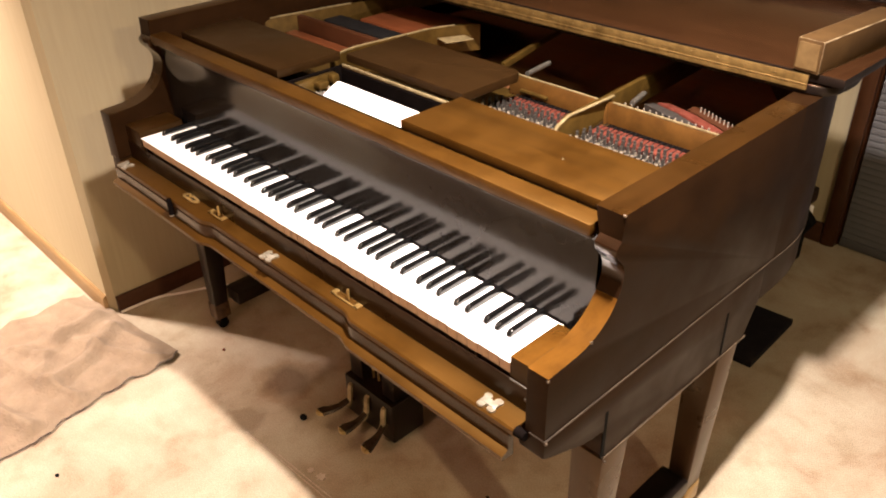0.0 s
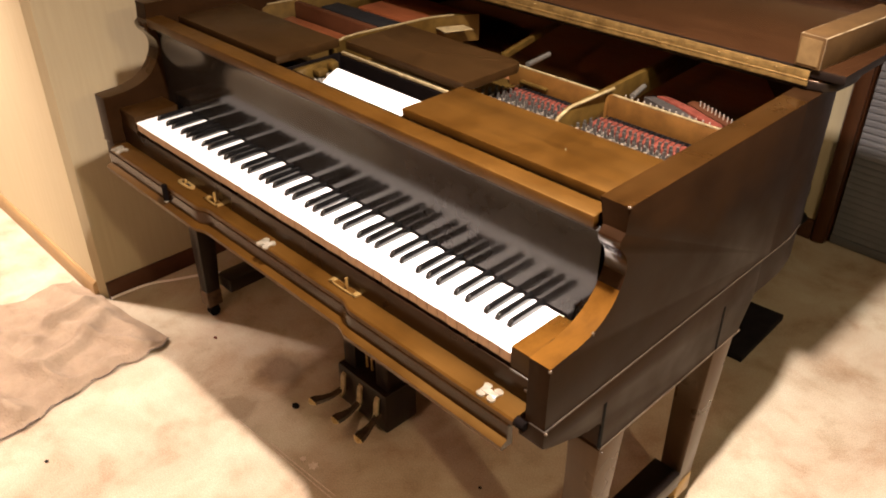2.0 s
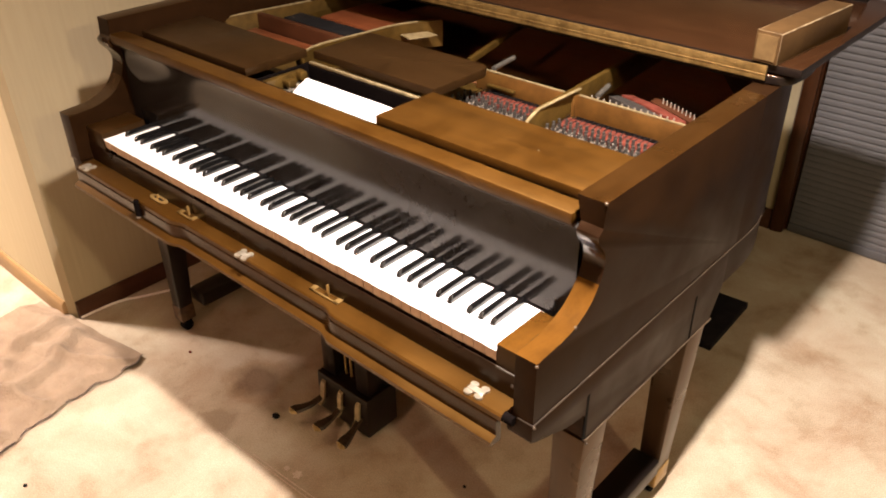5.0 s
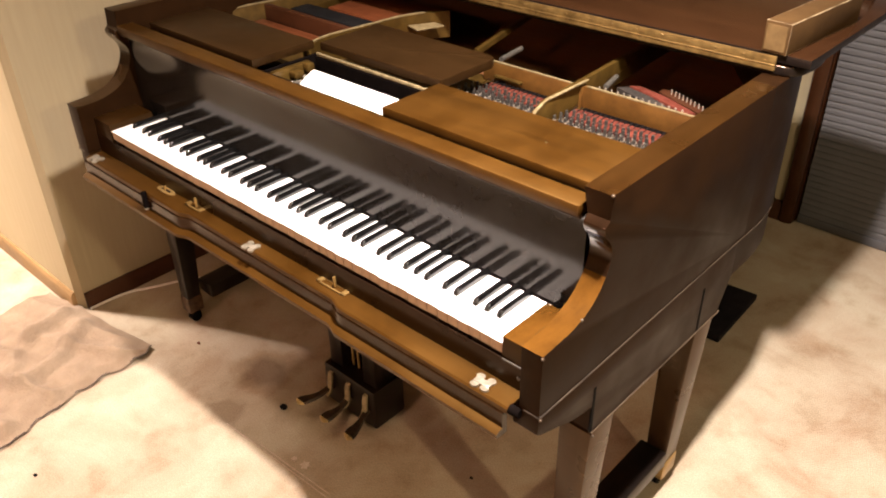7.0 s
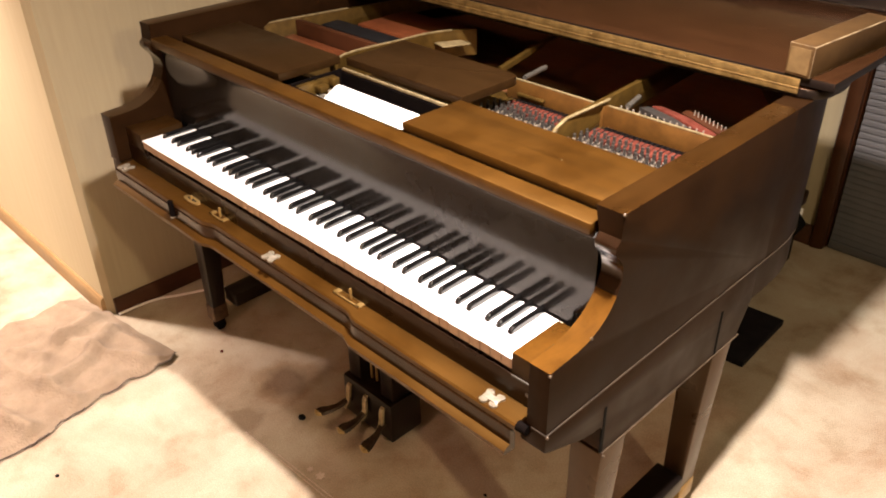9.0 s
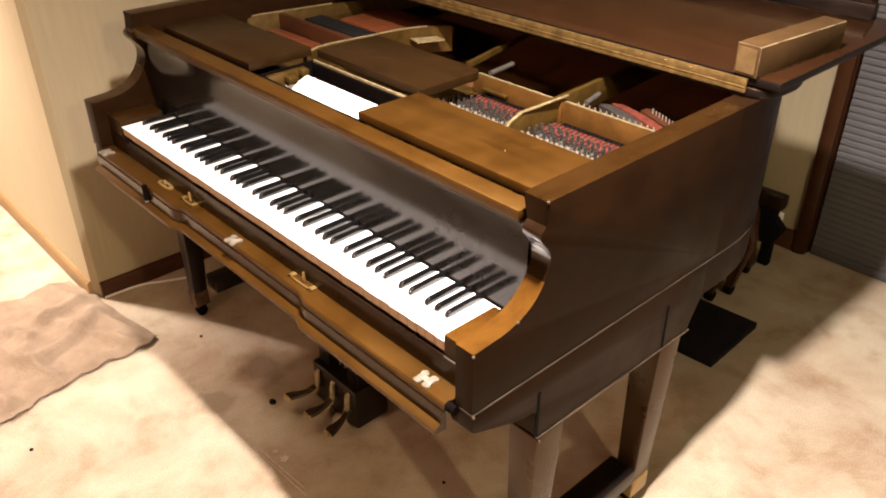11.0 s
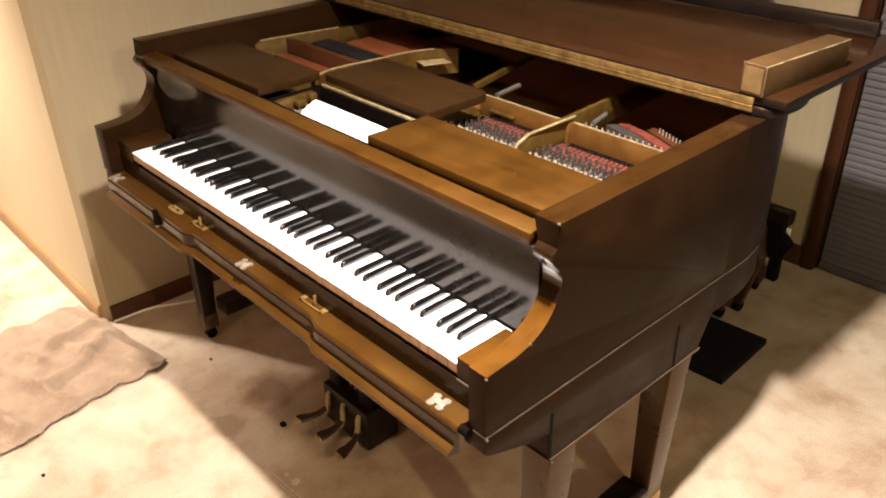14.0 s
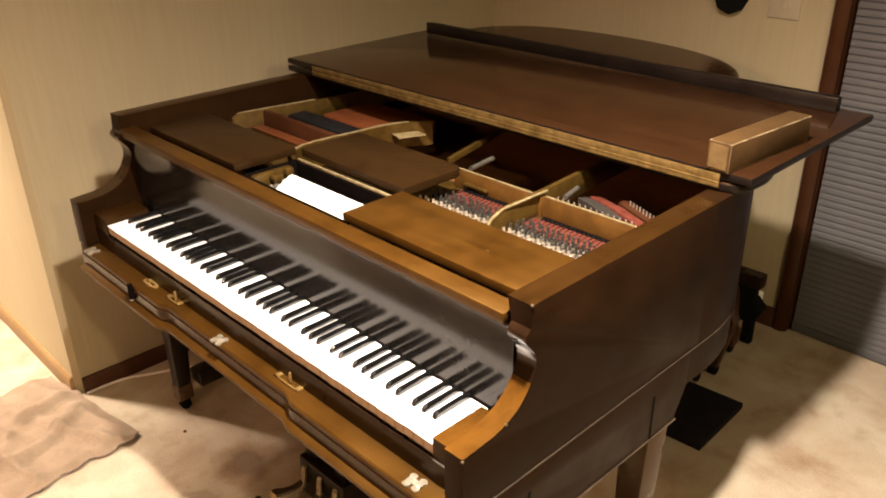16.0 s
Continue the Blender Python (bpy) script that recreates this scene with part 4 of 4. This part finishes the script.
# rear trestle under the tail: three slanting legs and a tie
def tail_leg(foot, knee, head, w0, w1):
    bm = bmesh.new()
    rows = [[bm.verts.new((x + sx * w, y + sy * w, z)) for sx, sy in ((-1, -1), (1, -1), (1, 1), (-1, 1))] for (x, y, z), w in ((foot, w0), (knee, w1 * 0.8), (head, w1))]
    bm.faces.new(rows[0])
    bm.faces.new(rows[-1][::-1])
    for low, high in zip(rows, rows[1:]):
        for k in range(4):
            bm.faces.new((low[k], high[k], high[(k + 1) % 4], low[(k + 1) % 4]))
    bmesh.ops.bevel(bm, geom=bm.edges[:], offset=0.004, segments=2, profile=0.5, affect="EDGES")
    leg = part("tail_leg", bm, TRIM, piano, "reddish-brown tapered tail leg")
    x, y = foot[0], foot[1]
    part("castor", rod((x - 0.012, y, 0.019), (x + 0.012, y, 0.019), 0.019, sides=16), BLACK, leg, "small dark castor")


tail_leg((0.980, 1.520, 0.030), (1.020, 1.497, 0.24), (0.920, 1.400, 0.62), 0.014, 0.030)
tail_leg((0.957, 1.442, 0.030), (0.965, 1.430, 0.20), (0.900, 1.360, 0.62), 0.013, 0.028)
tail_leg((0.950, 1.682, 0.030), (0.930, 1.660, 0.24), (0.820, 1.560, 0.62), 0.022, 0.034)
part("tail_stretcher", solid(0.925, 0.950, 1.520, 1.660, 0.26, 0.30, 0.004), TRIM, piano)

# ---------- loose things ----------
box = thing("roll_box", (1.288, 0.87, 1.027), "long brown cardboard roll box with worn pale edges", "box")
carton = solid(-0.025, 0.025, 0.0, 0.292, 0.0005, 0.059, 0.0016)
for f in carton.faces:
    f.material_index = 1 if f.calc_area() < 0.0015 and abs(f.normal.y) < 0.9 else 0
end = solid(-0.0200, 0.0200, -0.0020, 0.0, 0.006, 0.053, 0)
for bm in (carton, end):
    bmesh.ops.transform(bm, matrix=Matrix.Translation((1.291, 0.705, 1.027)) @ Matrix.Rotation(radians(-5.3), 4, "Z"), verts=bm.verts)
part("carton", carton, [CARDBOARD, WORNBOX], box)
part("end_label", end, BOXEND, box, "pale worn end of the carton")

top("floor_mat", prism([(1.155, 1.13), (1.146, 1.405), (0.93, 1.39), (1.0, 1.12)], "z", 0.001, 0.026, bevel=0.003), MAT, "flat black rubber mat on the carpet", "mat")

stand = thing("floor_stand", (0.965, 1.785, 0), "small black waisted stand with a brown head behind the piano", "stand")
part("foot", solid(0.946, 0.984, 1.766, 1.798, 0.0, 0.092, 0.006), BLACK, stand)
part("body", prism([(0.897, 0.108), (0.903, 0.098), (0.936, 0.086), (0.980, 0.090), (1.009, 0.148), (1.002, 0.160), (0.974, 0.186), (0.906, 0.186), (0.900, 0.150)], "y", 1.764, 1.806, bevel=0.004), BLACK, stand)
part("waist", solid(0.900, 0.974, 1.766, 1.804, 0.183, 0.226, 0.006), BLACK, stand)
part("collar", solid(0.890, 0.985, 1.807, 1.816, 0.156, 0.198, 0.004), IVORY, stand, "white plastic collar")
part("head", solid(0.884, 0.991, 1.762, 1.812, 0.222, 0.273, 0.008), DARKWOOD, stand, "dark brown wooden head")

plate = thing("light_switch", (0.831, BACK, 1.15), "ivory plastic wall switch plate", "switch")
part("cover", solid(0.778, 0.884, BACK - 0.006, BACK, 1.094, 1.214, 0.003), PLASTIC, plate)
part("rocker", solid(0.819, 0.843, BACK - 0.009, BACK - 0.005, 1.125, 1.175, 0.002), PLASTIC, plate)
top("wall_ornament", prism([(0.653, 1.090), (0.690, 1.106), (0.708, 1.14), (0.705, 1.19), (0.685, 1.25), (0.621, 1.25), (0.597, 1.18), (0.596, 1.14), (0.612, 1.106)], "y", BACK - 0.03, BACK, bevel=0.004), BLACK, "small black pointed ornament hung on the wall", "ornament")

for x, y, r, mat, lab in ((0.405, 0.102, 0.012, BLACK, "small black scrap on the carpet"), (-0.008, 0.104, 0.006, RED, "tiny red scrap on the carpet"), (0.132, -0.458, 0.006, BLACK, "tiny dark scrap on the carpet"), (0.945, 0.254, 0.005, BLACK, "tiny dark scrap on the carpet")):
    top("scrap", ball((x, y, r * 0.4), r, (1, 0.8, 0.5)), mat, lab, "scrap")

for x, y, r in ((0.609, 0.009, 0.014), (0.572, 0.004, 0.009)):
    star = [(x + r * (1.0 if k % 2 else 0.62) * math.cos(k * math.pi / 6), y + r * (1.0 if k % 2 else 0.62) * math.sin(k * math.pi / 6)) for k in range(12)]
    top("lint", prism(star, "z", 0.001, 0.004), LINT, "small pale tuft of lint on the carpet", "lint")

# thin raised strips that stand in for a faint pale line on the carpet
thread = bpy.data.curves.new("thread", "CURVE")
thread.dimensions, thread.bevel_depth, thread.bevel_resolution = "3D", 0.0016, 1
for line in (((0.34, -0.036), (0.45, -0.031), (0.60, -0.026), (0.75, -0.020)), ((0.47, -0.022), (0.58, -0.018), (0.72, -0.010))):
    spline = thread.splines.new("POLY")
    spline.points.add(len(line) - 1)
    for p, (x, y) in zip(spline.points, line):
        p.co = (x, y, 0.0016, 1)
thread.materials.append(LINT)
tagged(new("thread", thread), "fine pale lines along the carpet", "thread")

# blanket
RIDGES = (
    (((-0.19, -0.34), (-0.215, -0.24), (-0.262, -0.172), (-0.325, -0.085)), 0.030, 0.026),
    (((-0.375, -0.24), (-0.392, -0.14), (-0.418, -0.052)), 0.034, 0.022),
    (((-0.41, -0.36), (-0.33, -0.30), (-0.27, -0.33)), 0.020, 0.024),
    (((-0.30, -0.62), (-0.20, -0.50), (-0.06, -0.44)), 0.018, 0.030),
)


def off_line(p, line):
    """How far a point of the plan is from a bent line."""
    best = 9.0
    for (ax, ay), (bx, by) in zip(line, line[1:]):
        t = max(0.0, min(1.0, ((p.x - ax) * (bx - ax) + (p.y - ay) * (by - ay)) / ((bx - ax) ** 2 + (by - ay) ** 2)))
        best = min(best, math.hypot(p.x - ax - t * (bx - ax), p.y - ay - t * (by - ay)))
    return best


def blanket():
    """A rumpled cloth: slow swells, sharp ridged folds, a raised bunch against the wall corner and a wavering hem."""
    bm = bmesh.new()
    n = 150
    a, b, c, d = (Vector(p) for p in ((-0.095, -0.004, 0), (-0.58, -0.078, 0), (-0.55, -1.3, 0), (0.10, -1.25, 0)))
    sheet = []
    for layer in (0, 1):
        grid = []
        for j in range(n + 1):
            row = []
            for i in range(n + 1):
                u, v = i / n, j / n
                p = (a * (1 - u) + b * u) * (1 - v) + (d * (1 - u) + c * u) * v
                edge = min(u, 1 - u, v, 1 - v)
                p.x += (0.030 * noise.noise((v * 7, 1.3, 0)) + 0.017 * noise.noise((v * 24, 4.3, 0)) + 0.006 * noise.noise((v * 70, 2.1, 0))) * (1 - u) ** 2
                p.y += 0.010 * noise.noise((u * 6, 7.3, 0)) * (1 - v) ** 2
                ridge = 1 - abs(noise.noise((p.x * 3.2 - p.y * 5.5, p.x * 1.2 + p.y * 1.4, 5))) * 3.2
                fold = 0.034 * max(0, ridge) ** 2 * (0.4 + 0.6 * max(0, noise.noise((p.x * 3, p.y * 3, 9)) + 0.4))
                for line, high, wide in RIDGES:
                    fold += high * math.exp(-(off_line(p, line) / wide) ** 2)
                swell = 0.016 * max(0, noise.noise((p.x * 4, p.y * 4, 2)) + 0.3)
                crease = 0.013 * abs(noise.noise((p.x * 14 + p.y * 6, p.y * 12 - p.x * 9, 5)))
                bunch = 0.032 * smoothstep((u - 0.45) / 0.5) * (1 - smoothstep(v / 0.35))
                z = 0.008 + fold + swell + crease + bunch
                row.append(bm.verts.new((p.x, p.y, z * (0.25 + 0.75 * smoothstep(edge * 14)) + 0.003 - (0.006 if layer else 0) + (0.0045 if layer else 0))))
            grid.append(row)
        for j in range(n):
            for i in range(n):
                f = bm.faces.new((grid[j][i], grid[j][i + 1], grid[j + 1][i + 1], grid[j + 1][i]))
                f.material_index = 1 if i == 0 and noise.noise((j * 0.13, 3.7, 0)) > -0.12 else 0
        sheet.append(grid)
        if layer == 0:
            continue
    return bm


HEM = mottled("dark_hem", (0.040, 0.028, 0.020), (0.11, 0.078, 0.055), 70, 0.95)
CLOTH = mottled("brown_blanket", (0.186, 0.131, 0.081), (0.266, 0.196, 0.126), 12, 0.95, 0.7, 140, distance=0.006)
top("moving_blanket", blanket(), [CLOTH, HEM], "rumpled brown moving blanket on the carpet", "blanket", smooth=180)
